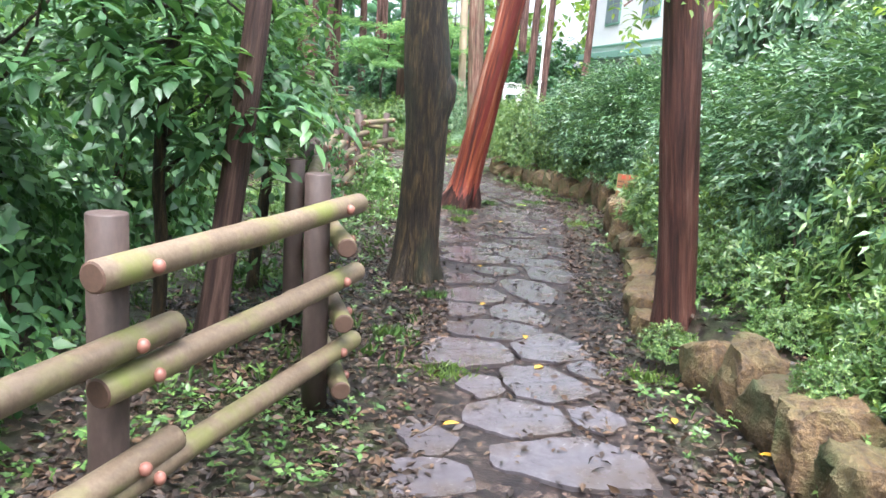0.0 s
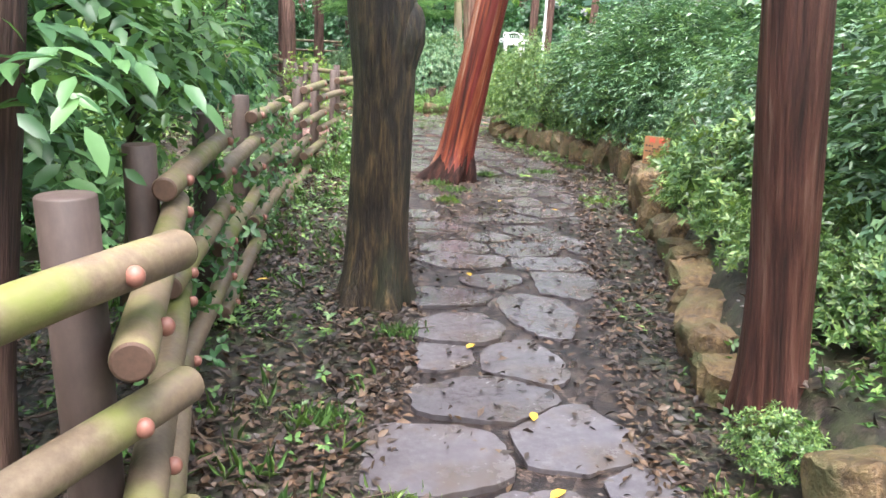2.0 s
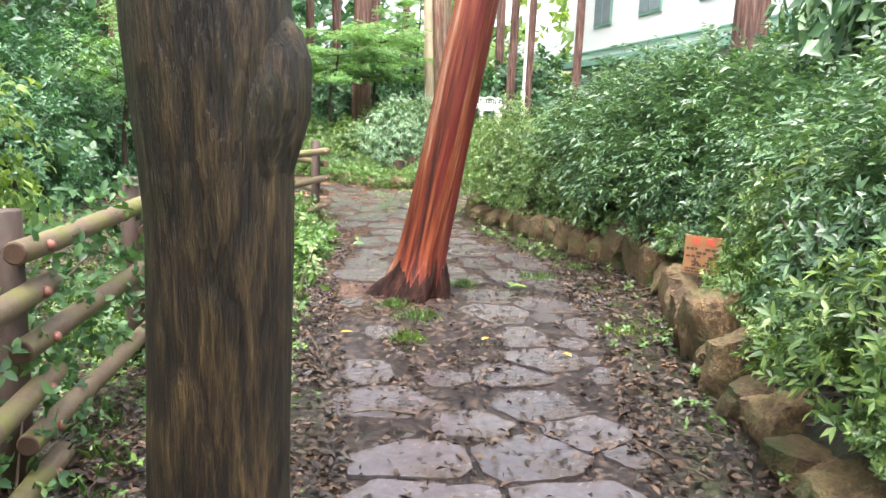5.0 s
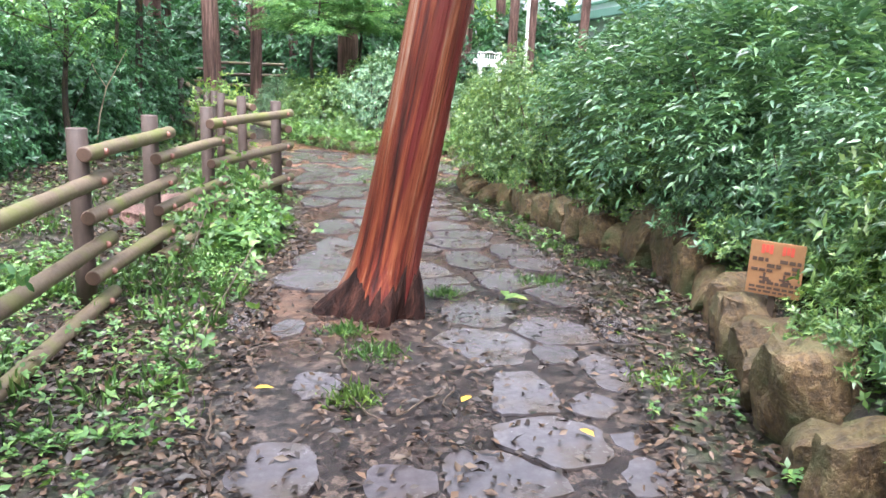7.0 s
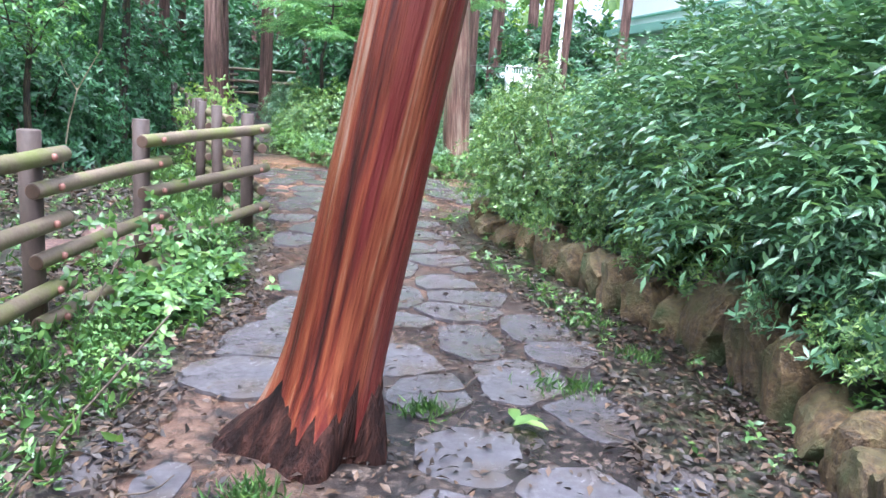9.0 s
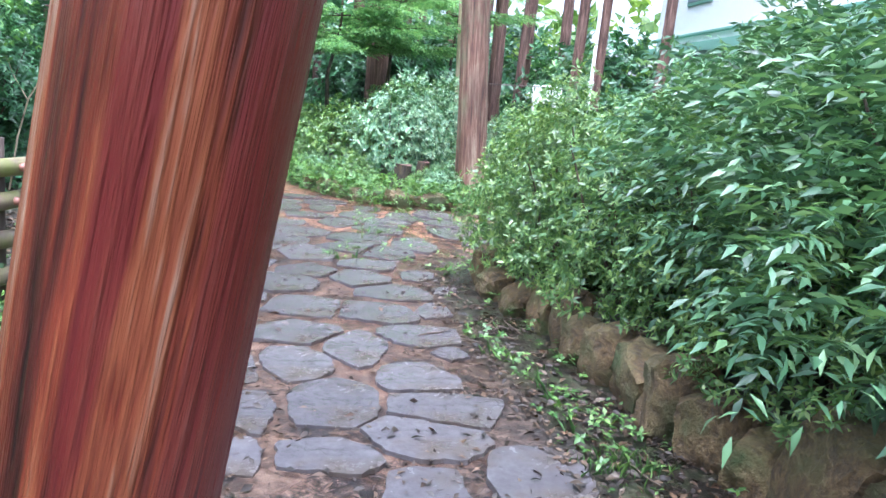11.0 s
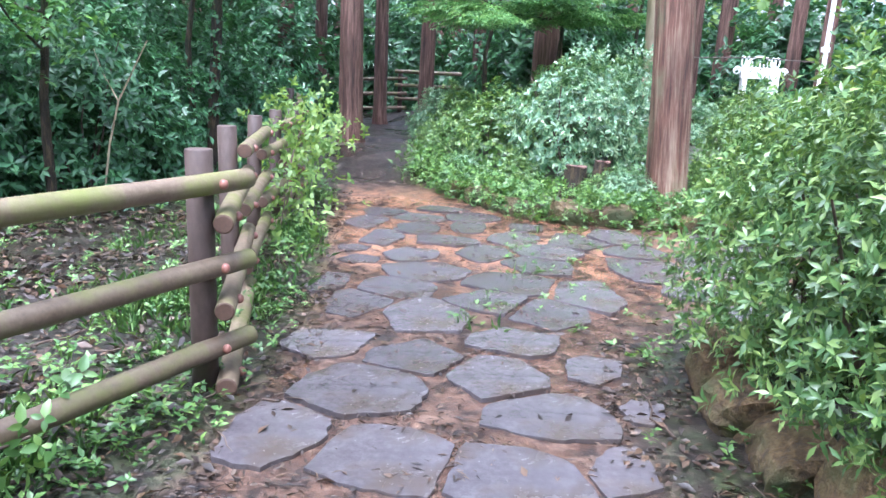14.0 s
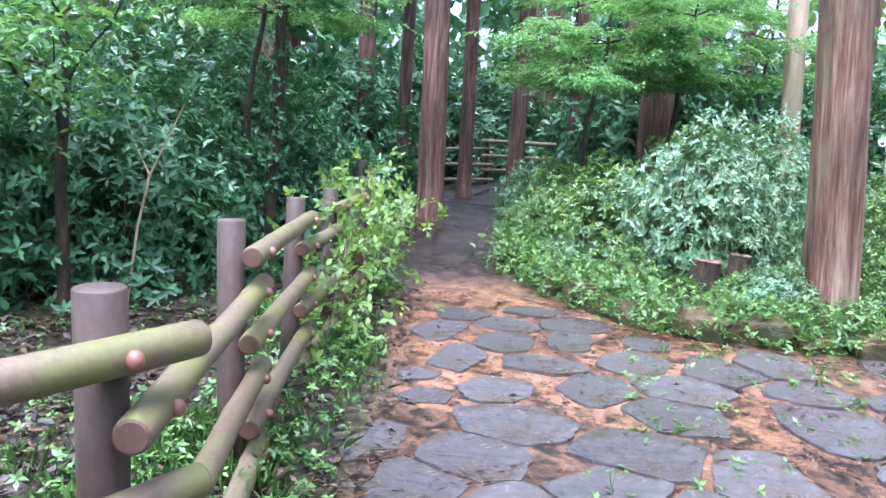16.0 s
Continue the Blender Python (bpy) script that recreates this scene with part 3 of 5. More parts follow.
# ---- trees ----
def trunk_parts(tree, points, radii, mat, sides=40, rough=0.06, flare=0.5, flare_height=0.5, seed=1.0, label=""):
    pts, rad, fl = [], [], []
    vs = [Vector(p) for p in points]
    total = sum((b - a).length for a, b in zip(vs, vs[1:]))
    z0 = vs[0].z
    rows = max(24, int(total * 9))
    seg, acc, lens = [], 0, [0]
    for a, b in zip(vs, vs[1:]):
        acc += (b - a).length
        lens.append(acc)
    for i in range(rows):
        d = total * (i / (rows - 1)) ** 1.25
        x = float(np.interp(d, lens, [v.x for v in vs]))
        y = float(np.interp(d, lens, [v.y for v in vs]))
        z = float(np.interp(d, lens, [v.z for v in vs]))
        pts.append((x, y, z))
        rad.append(float(np.interp(d, lens, radii)))
        fl.append(flare * math.exp(-((z - z0) / flare_height * 1.8) ** 1.3) if z >= z0 else flare)
    v, f = tube(pts, rad, sides, rough, seed, fl)
    return mesh_part("trunk", v, f, mat, tree, label, True)


def limb(tree, a, b, r0, r1, mat, seed, sides=8, wobble=0.2, name="limb"):
    pts = curved(a, b, 9, wobble, seed)
    v, f = tube(pts, list(np.linspace(r0, r1, 9)), sides, 0.08, seed)
    return mesh_part(name, v, f, mat, tree, "", True)


def crown_cloud(rng, centres, spread, n, length, width, shape="cheap", flat=0.5, count=5):
    """Leaf clumps round branch ends."""
    c = np.repeat(np.asarray(centres), n, axis=0)
    d = unit(rng.normal(size=(len(c), 3))) * (rng.uniform(0, 1, (len(c), 1)) ** 0.5)
    p = c + d * spread * np.array([[1, 1, flat]])
    return rosettes(rng, p, d + np.array([[0, 0, 0.3]]), count, length, width, 1.0, shape)


def tree(label, at, points, radii, mat, sides=40, flare=0.5, flare_height=0.45, rough=0.06, seed=1.0, crown=None, name="tree"):
    x, y = at
    z = ground_z(x, y) - 0.05
    t = thing(name, label, "tree", (x, y, z))
    trunk_parts(t, points, radii, mat, sides, rough, flare, flare_height, seed)
    return t


rng = np.random.default_rng(5)
# dark upright tree beside the path
A = tree("dark rough-barked tree with a knot at the path edge", (0.31, 6.1),
         [(0, 0, 0), (0.02, 0, 0.6), (0.04, -0.01, 1.3), (0.02, 0, 1.75), (-0.03, 0, 2.3), (0.05, 0.1, 5.5), (0.2, 0.2, 8)], [0.195, 0.18, 0.172, 0.188, 0.16, 0.12, 0.07], BARK_DARK, 48, 0.5, 0.35, 0.07, 2.3)
v, f = tube([(0.02, -0.02, 1.2), (0.07, -0.03, 1.42), (0.13, -0.03, 1.6), (0.17, -0.03, 1.71), (0.19, -0.03, 1.76), (0.19, -0.03, 1.78)], [0.1, 0.125, 0.125, 0.09, 0.045, 0.008], 16, 0.2, 4.0)
mesh_part("knot", v, f, BARK_DARK, A, "", True)
limb(A, (0.02, 0, 2.25), (-0.25, 0.1, 3.6), 0.08, 0.05, BARK_DARK, 3.1)
# leaning red-barked tree in the middle of the path
B = tree("leaning tree with peeling reddish-brown bark growing out of the path", (1.12, 10.45),
         [(0, 0, 0), (0.09, 0, 0.45), (0.21, -0.03, 1.1), (0.37, -0.06, 2.0), (0.62, -0.1, 3.4), (0.95, -0.1, 5.6), (1.15, 0, 9)], [0.215, 0.2, 0.19, 0.18, 0.165, 0.14, 0.09], BARK_RED, 56, 0.55, 0.4, 0.05, 1.2)
cols, levels = 72, 12
verts, faces = [], []
for r in range(levels):
    for c in range(cols):
        ang = c * math.tau / cols
        top = 0.34 + 0.2 * noise.noise((math.cos(ang) * 2.2, math.sin(ang) * 2.2, 3.3)) + 0.2 * noise.noise((math.cos(ang) * 8, math.sin(ang) * 8, 8.8))
        q = r / (levels - 1)
        z = top * q
        rad = 0.226 * (1 + 0.6 * math.exp(-(z / 0.4 * 1.8) ** 1.3) * (0.55 + 0.45 * math.sin(ang * 5 + 3.6 + 0.6 * math.sin(ang * 2 + 1.2)))) + 0.03 * noise.noise((math.cos(ang) * 7, math.sin(ang) * 7, z * 5)) - 0.06 * q ** 5
        rad += 0.1 * max(0.0, -math.cos(ang)) ** 2 * math.exp(-(z / 0.16) ** 2)
        verts.append((0.2 * z + math.cos(ang) * rad, math.sin(ang) * rad, z - 0.01))
for r in range(levels - 1):
    for c in range(cols):
        d = (c + 1) % cols
        faces.append((r * cols + c, r * cols + d, (r + 1) * cols + d, (r + 1) * cols + c))
mesh_part("root_collar", verts, faces, BARK_ROOT, B, "dark damp rotting bark at the foot", True)
# tree in the hedge
C = tree("reddish-brown tree standing behind the stone edging", (1.98, 4.52),
         [(0, 0, 0), (-0.07, -0.03, 0.7), (-0.18, -0.08, 1.4), (-0.28, -0.12, 2.2), (-0.36, -0.12, 4), (-0.26, 0, 7.5)], [0.135, 0.122, 0.117, 0.112, 0.1, 0.07], BARK_HEDGE, 40, 0.4, 0.35, 0.06, 5.2)
# tree behind the fence
L = tree("brown-barked tree leaning behind the log fence", (-0.95, 4.12),
         [(0, 0, 0), (0.06, 0, 0.5), (0.16, 0, 1.2), (0.24, 0, 1.8), (0.34, 0.05, 3), (0.4, 0.2, 6.5)], [0.092, 0.078, 0.073, 0.07, 0.064, 0.05], BARK_LEAN, 36, 0.4, 0.35, 0.07, 7.7)
# two trees on the far bed
D = tree("tall grey and red-barked tree on the planted bed", (2.5, 20.35),
         [(0, 0, 0), (-0.05, 0, 1), (-0.15, 0, 2.5), (-0.3, 0, 5), (-0.5, 0, 10)], [0.235, 0.222, 0.21, 0.19, 0.13], BARK_GREY, 40, 0.16, 0.4, 0.05, 3.4)
E = tree("slim pale smooth-barked tree behind the bed", (2.4, 23.6),
         [(0, 0, 0), (-0.06, 0, 1.5), (-0.16, 0, 4), (-0.3, 0, 9)], [0.13, 0.12, 0.115, 0.08], BARK_PALE, 28, 0.2, 0.3, 0.04, 6.1)


def forest():
    """Straight conifer trunks deeper in the wood, with their crowns high up, and some more added for shade."""
    # last nine: added left and behind, mostly out of view, to block skylight
    spots = [(-2.4, 23.6, 0.19), (-1.85, 26.5, 0.15), (-3.1, 27.5, 0.14), (-0.9, 27.2, 0.13), (-0.2, 29.0, 0.15), (1.0, 30.5, 0.16), (-4.2, 25.0, 0.15),
             (-5.5, 24.0, 0.16), (-4.9, 28.5, 0.14), (-6.8, 27.0, 0.16), (-7.5, 22.5, 0.17), (0.6, 25.8, 0.26), (3.4, 28.5, 0.17), (4.4, 31.5, 0.2), (2.2, 33.0, 0.16),
             (5.6, 29.5, 0.15), (-2.6, 34.0, 0.16), (-0.5, 36.0, 0.16), (-5.8, 33.5, 0.16), (-8.9, 30.0, 0.17), (6.2, 35.0, 0.2), (3.6, 38.0, 0.18), (1.2, 40.0, 0.18), (-9.5, 24.5, 0.18),
             (-8.5, 18.0, 0.16), (-6.2, 16.2, 0.13), (-10.5, 14.0, 0.18), (7.0, 26.5, 0.13), (-3.6, 37.5, 0.16), (-11.5, 20.5, 0.18), (-7.4, 36.5, 0.17), (7.3, 16.8, 0.3), (-4.6, 40, 0.18), (5.9, 28.2, 0.13), (-6.5, 8.0, 0.17), (-7.5, 4.0, 0.18), (-5.6, 1.0, 0.17), (-5.2, 12.6, 0.16), (-6.0, -3.0, 0.18), (-2.5, -5.5, 0.18), (1.5, -7.0, 0.18), (-9.0, 11.5, 0.18), (-3.2, -1.6, 0.16)]
    r2 = random.Random(3)
    for i, (x, y, r) in enumerate(spots):
        t = thing("tree", "one of the shady wood's tall straight reddish-brown conifers, some added to block skylight", "tree", (x, y, ground_z(x, y) - 0.05), group="conifers of the wood")
        lean = r2.uniform(-0.25, 0.25)
        trunk_parts(t, [(0, 0, 0), (lean * 0.15, 0, 2), (lean * 0.5, 0, 6), (lean, 0, 15)], [r * 1.08, r, r * 0.85, r * 0.4], BARK_BROWN, 16, 0.05, 0.35, 0.4, i * 1.3)
        g = np.random.default_rng(100 + i)
        ends = []
        for k in range(16):
            zz = r2.uniform(5.0 if x < -1.5 and y > 22 or x < -3 else 8.5, 14.8)
            ang = r2.uniform(0, 6.28)
            reach = r2.uniform(0.8, 2.0) * (1.1 - zz / 20)
            ends.append((lean * zz / 15 + math.cos(ang) * reach, math.sin(ang) * reach, zz - 0.25 * reach))
        cv, cf = crown_cloud(g, ends, 1.0, 58 if x < -1.5 and 22 < y < 32 else 20 if x < -3 else 6, 0.26, 0.3, "cheap", 0.4, 5)
        mesh_part("crown", cv, cf, DARK_LEAF, t)


forest()


# ---- shrubs ----
def shrub_kind(seed, rx, ry, h, tips, style, mat, leaf, stems=7, low=-0.12, stem_name="stem"):
    """The meshes of one kind of shrub: foliage and stems."""
    g = np.random.default_rng(seed)
    p, out = dome_tips(g, tips, rx, ry, h, low)
    if style == "spray":
        v, f = sprays(g, p, out, 4, leaf * 2.6, leaf, 0.27, "lance", 0.45)
    elif style == "rosette":
        v, f = rosettes(g, p, out, 7, leaf, 0.32, 1.0, "lance", 0.12, 0.55)
    elif style == "broad":
        v, f = rosettes(g, p, out, 5, leaf, 0.5, 1.0, "lance", 0.25, 0.35)
    else:
        v, f = rosettes(g, p, out, 6, leaf, 0.42, 1.0, "cheap", 0.15, 0.5)
    r2 = random.Random(seed)
    sp = []
    for k in range(stems):
        ang = r2.uniform(0, 6.28)
        e = r2.uniform(0.35, 0.8)
        a = (math.cos(ang) * rx * 0.12, math.sin(ang) * ry * 0.12, -0.05)
        b = (math.cos(ang) * rx * e, math.sin(ang) * ry * e, h * r2.uniform(0.5, 0.85))
        sp.append(tube(curved(a, b, 7, 0.15, seed + k), list(np.linspace(0.016, 0.005, 7)), 5))
    return (v, f, mat), joined(sp)


def shrub_master(name, label, kind_args, at, turn, scale=(1, 1, 1), group=""):
    (v, f, mat), (sv, sf) = shrub_kind(*kind_args)
    t = thing(name, label, "shrub", at, turn, group)
    mesh_part("foliage", v, f, mat, t)
    mesh_part("woody_base", sv, sf, TWIG, t)
    t.scale = scale
    return t


def plant(master, x, y, turn, s, dz=-0.02, label=""):
    c = copy_thing(master, pose(x, y, ground_z(x, y) + dz, 0, 0, turn))
    c.scale = s if isinstance(s, tuple) else (s, s, s)
    if label:
        c["label"] = label
    return c


def at_ground(x, y, dz=-0.02):
    return (x, y, ground_z(x, y) + dz)


tall = [shrub_master("nandina_shrub", "tall dense shrub with narrow drooping glossy green leaves", (11, 0.95, 0.95, 1.5, 1400, "spray", HEDGE_LEAF, 0.092, 7, 0.18), at_ground(3.85, 6.6), 20, (1, 1, 1), "hedge of the bed"),
        shrub_master("nandina_shrub", "tall dense shrub with narrow drooping glossy green leaves", (12, 1.0, 0.9, 1.45, 1400, "spray", HEDGE_LEAF, 0.088, 7, 0.18), at_ground(4.5, 9.6), 130, (1, 1, 0.95), "hedge of the bed")]
low_sh = [shrub_master("azalea_shrub", "low azalea shrub with rosettes of light green leaves", (21, 0.62, 0.62, 0.75, 640, "rosette", HEDGE_LIGHT, 0.078, 9, 0.16), at_ground(2.95, 6.9), 0, (1, 1, 1), "azaleas of the bed"),
          shrub_master("azalea_shrub", "low azalea shrub with rosettes of light green leaves", (22, 0.7, 0.6, 0.8, 640, "rosette", HEDGE_LEAF, 0.076, 9, 0.16), at_ground(3.85, 10.9), 60, (1, 1, 1), "azaleas of the bed")]
tall.append(shrub_master("nandina_shrub", "tall dense shrub standing in the depth of the hedge", (13, 1.0, 1.0, 1.5, 800, "cheap", HEDGE_LEAF, 0.13, 5, 0.0), at_ground(6.6, 9.0), 0, (1.4, 1.4, 1.5), "hedge of the bed"))
low_tall = shrub_master("azalea_shrub", "tall azalea shrub with small light green leaves", (25, 0.72, 0.7, 1.3, 1700, "rosette", HEDGE_LIGHT, 0.058, 9, 0.0), at_ground(3.25, 14.0), 40, (1, 1, 1), "azaleas of the bed")
low_sh.append(shrub_master("azalea_shrub", "rounded azalea shrub on the far bed", (23, 0.68, 0.65, 0.8, 800, "cheap", HEDGE_LIGHT, 0.075, 7, 0.0), at_ground(0.35, 22.0), 0, (1.1, 1.1, 1.1), "azaleas of the bed"))
low_sh.append(shrub_master("azalea_shrub", "rounded azalea shrub on the far bed", (24, 0.65, 0.68, 0.8, 1500, "cheap", BED_LEAF, 0.055, 7, 0.0), at_ground(1.35, 21.6), 0, (1.4, 1.3, 1.75), "azaleas of the bed"))
for i, (x, y, s) in enumerate([(4.05, 3.6, 1.3), (3.95, 5.2, 1.25), (4.7, 5.0, 1.35), (4.6, 7.3, 1.15), (4.2, 8.1, 1.12), (5.2, 9.2, 1.2), (4.64, 11.2, 1.2), (4.5, 12.6, 1.2), (5.5, 11.8, 1.3), (5.4, 13.8, 1.2), (4.2, 14.1, 1.1), (3.9, 2.0, 1.35), (5.3, 15.6, 1.05), (4.05, 13.3, 1.2), (3.95, 14.9, 0.9), (4.3, 12.0, 1.28)]):
    plant(tall[2 if x > 4.65 else i % 2], x, y, 47 * i, s)
for i, (x, y, s) in enumerate([(2.95, 3.7, (1.0, 1.0, 1.45)), (3.05, 4.6, (0.95, 0.95, 1.5)), (2.9, 2.8, (1.0, 1.0, 1.4)), (2.7, 5.7, 0.75), (3.35, 7.8, (0.95, 0.95, 1.25)), (3.7, 8.9, (0.9, 0.9, 1.2)), (4.0, 9.9, (0.9, 0.9, 1.25)), (4.05, 11.7, (0.95, 0.95, 1.3)), (3.55, 8.35, 0.8), (3.9, 9.4, 0.75), (4.1, 10.6, (0.9, 0.9, 1.3)), (3.75, 12.4, (1, 1, 1.5)), (3.6, 13.2, (1, 1, 1.6)), (2.95, 14.75, (1.0, 1.0, 1.9)), (2.85, 15.4, (1.05, 1.0, 1.8)), (3.7, 15.9, (1.1, 1, 1.6)),
                               (4.6, 16.2, 0.9), (2.6, 2.6, 0.8), (3.15, 6.2, 0.8)]):
    if y > 12 and isinstance(s, tuple):
        plant(low_tall, x, y, 71 * i, (s[0], s[1], s[2] / 1.75))
    else:
        plant(low_sh[1 if i % 3 == 1 else 0], x, y, 71 * i, s)
for i, (x, y, s) in enumerate([(6.4, 7.0, 1.5), (6.6, 10.5, 1.5), (6.8, 13.6, 1.4), (6.9, 16.6, 1.35), (6.7, 4.0, 1.6), (6.0, 11.3, (1.3, 1.3, 2.5)), (7.2, 10.6, (1.5, 1.5, 2.7)), (6.6, 12.6, (1.1, 1.1, 1.9))]):
    plant(tall[2], x, y, 33 * i, s)
for i, (x, y, s, dz) in enumerate([(1.8, 4.13, 0.3, 0.05), (2.55, 4.1, 0.62, 0.0), (2.6, 3.3, 0.7, 0.0), (2.5, 4.8, 0.6, 0.0), (2.3, 3.75, 0.35, 0.0), (2.15, 3.0, 0.35, 0.0), (2.75, 6.5, 0.5, 0.0), (3.2, 8.7, 0.55, 0.0), (3.7, 10.6, 0.6, 0.0), (2.95, 7.7, 0.5, 0.0)]):
    plant(low_sh[0], x, y, 29 * i, s, dz)
# far bed
for i, (x, y, s, m) in enumerate([(2.0, 22.3, (1.1, 1.1, 1.6), 1), (-0.35, 22.9, 0.95, 0), (-0.9, 24.2, 1.0, 1), (3.4, 21.3, 0.9, 0), (4.3, 21.4, 1.0, 1), (1.1, 23.6, 1.3, 0), (5.5, 22.0, 1.0, 0), (0.75, 20.75, 0.5, 0), (2.05, 20.2, 0.55, 1), (3.0, 20.25, 0.6, 0), (0.05, 21.2, 0.5, 1), (3.9, 20.6, 0.7, 1), (-0.6, 22.3, 0.6, 0), (1.75, 20.25, 0.4, 0), (3.9, 23.6, 1.0, 0), (4.7, 24.3, 1.1, 1), (4.0, 25.4, 1.05, 0), (5.3, 25.6, 1.1, 0), (3.3, 24.6, 0.9, 1)]):
    plant(low_sh[2 + m], x, y, 50 * i, s)

wild = [shrub_master("wild_shrub", "dark broad-leaved wild shrub in the wood", (31, 1.3, 1.3, 2.0, 1500, "broad", BROAD_LEAF, 0.14), at_ground(-3.0, 4.6), 0, (1, 1, 1), "undergrowth"),
        shrub_master("wild_shrub", "dense small-leaved shrub in the shade of the wood", (32, 1.3, 1.2, 1.8, 2200, "cheap", DARK_LEAF, 0.1), at_ground(-4.6, 15.6), 0, (1, 1, 1), "undergrowth")]
wild.append(shrub_master("wild_shrub", "dense dark shrub far back in the wood", (34, 1.3, 1.2, 1.8, 1000, "cheap", DARK_LEAF, 0.16), at_ground(-8.5, 21.5), 0, (2, 2, 2), "undergrowth"))
# the pale leaf colour gives these shrubs a back-lit look
wild.append(shrub_master("wild_shrub", "wild shrub behind the fence, backlight put into its yellow-green leaf colour", (33, 1.3, 1.3, 2.0, 1300, "broad", PALE_LEAF, 0.12), at_ground(-3.5, 9.6), 0, (1.1, 1.1, 1.1), "undergrowth"))
for i, (x, y, s, m) in enumerate([(-2.9, 7.3, 1.1, 0), (-4.6, 6.4, 1.5, 0), (-4.4, 3.0, 1.4, 0), (-2.4, 2.6, 0.8, 0), (-5.4, 9.0, 1.5, 3), (-4.6, 12.4, 1.3, 3), (-6.4, 12.0, 1.6, 1), (-5.2, 17.6, 1.35, 1), (-4.3, 19.3, 1.2, 1),
                                  (-3.9, 21.3, 1.1, 1), (-6.6, 19.0, 1.7, 1), (-5.6, 22.2, 1.6, 1), (-7.6, 15.5, 1.8, 1), (-8.5, 9.5, 2.0, 0), (-4.4, 24.6, 1.2, 1), (-9.5, 5.0, 2.2, 0), (-6.9, 25.5, 1.9, 1),
                                  (0.3, 27.0, 1.3, 1), (1.0, 27.4, 1.3, 1), (5.6, 31.0, 1.5, 1), (1.8, 30.0, 1.6, 1), (7.0, 31.5, 1.8, 1), (-9.5, 27.5, 2.2, 1), (-7.5, 33.5, 2.0, 1), (7.2, 24.0, 1.1, 1), (4.0, 34.0, 2.0, 1), (-0.8, 33.6, 1.7, 1), (-4.2, 33.6, 1.8, 1)]):
    plant(wild[2 if m == 1 and (y > 24 or x < -6) else m], x, y, 63 * i, s)


def far_woods():
    """Distant trees that close the view, thinner towards the open side."""
    g = np.random.default_rng(77)
    n = 20000
    ang = g.uniform(math.radians(20), math.radians(330), n)
    rad = g.uniform(38, 60, n)
    p = np.stack([rad * np.cos(ang), 12 + rad * np.sin(ang), g.uniform(0, 1, n) ** 1.3 * 20], axis=1)
    open_side = (p[:, 0] > 9) & (p[:, 1] > 0) & (p[:, 1] < 52) & (p[:, 2] > 3.5)
    p = p[~open_side]
    ahead = (p[:, 0] > 2) & (p[:, 1] > 30) & (p[:, 2] > 6) & (g.uniform(size=len(p)) < 0.55)
    p = p[~ahead]
    # light and shade set by leaf colour: pale right, dark ahead and left
    pale = p[:, 0] > 4
    for q, mat, label in ((p[pale], PALE_LEAF, "distant tree foliage, coloured pale to stand for bright hazy light"), (p[~pale], DARK_LEAF, "distant woods foliage, coloured dark to stand for deep shade")):
        v, f = rosettes(g, q, g.normal(size=q.shape), 4, 1.1, 0.6, 1.0, "cheap")
        tagged(mesh_part("distant_woods", v, f, mat), label, "woods", kind="stuff")


far_woods()


# ---- building, pole and gate beyond the hedge ----
def box(bm, x0, y0, z0, x1, y1, z1, bevel=0.0):
    m = bmesh.ops.create_cube(bm, size=1.0, matrix=Matrix.Translation(((x0 + x1) / 2, (y0 + y1) / 2, (z0 + z1) / 2)) @ Matrix.Diagonal((x1 - x0, y1 - y0, z1 - z0, 1)))
    if bevel:
        edges = list({e for v in m["verts"] for e in v.link_edges})
        bmesh.ops.bevel(bm, geom=edges, offset=bevel, segments=2, affect='EDGES')


def box_part(name, dims, mat, parent, bevel=0.004, label=""):
    bm = bmesh.new()
    box(bm, *dims, bevel)
    return part(name, bm, mat, parent, label)


def build_house():
    h = thing("house", "white rendered building with a pale green ledge and windows", "building", (8.4, 32.0, 0.4), 5.7)
    # local frame: x away from the path, y back towards the start (negative)
    box_part("wall", (0, -18, 0, 8, 0, 9), WHITE, h, 0.02)
    box_part("ledge", (-0.35, -18.2, 2.9, 0.3, 0.3, 3.15), GREEN_TRIM, h, 0.02, "pale green painted ledge")
    box_part("ledge", (-0.12, -18.1, 3.4, 0.1, 0.1, 3.46), GREEN_TRIM, h, 0.01, "pale green painted ledge")
    box_part("plinth", (-0.06, -18.05, 0, 0.05, 0.05, 0.6), GREEN_TRIM, h, 0.02, "grey-green plinth")
    box_part("roof", (-0.6, -18.6, 9, 8.6, 0.6, 9.35), GREEN_TRIM, h, 0.05)
    for y in (-2.6, -6.0, -9.4, -12.8, -16.0):
        w = box_part("window", (-0.05, y - 0.7, 4.2, 0.06, y + 0.7, 6.0), GREEN_TRIM, h, 0.01)
        box_part("pane", (-0.065, y - 0.63, 4.28, -0.02, y - 0.03, 5.92), GLASS_DARK, w, 0.003)
        box_part("pane", (-0.065, y + 0.03, 4.28, -0.02, y + 0.63, 5.92), GLASS_DARK, w, 0.003)
    return h


build_house()

pole = thing("pole", "slim white painted metal pole behind the hedge", "pole", at_ground(5.1, 25.0, -0.03))
v, f = tube([(0, 0, 0), (0, 0, 1.2), (0.01, 0, 1.25), (0.02, 0, 3.2), (0.05, 0, 7.0)], [0.05, 0.05, 0.038, 0.038, 0.035], 14)
mesh_part("shaft", v, f, WHITE, pole, "", True)
v, f = tube([(0, 0, 1.62), (0, 0, 1.7)], [0.07, 0.07], 14)
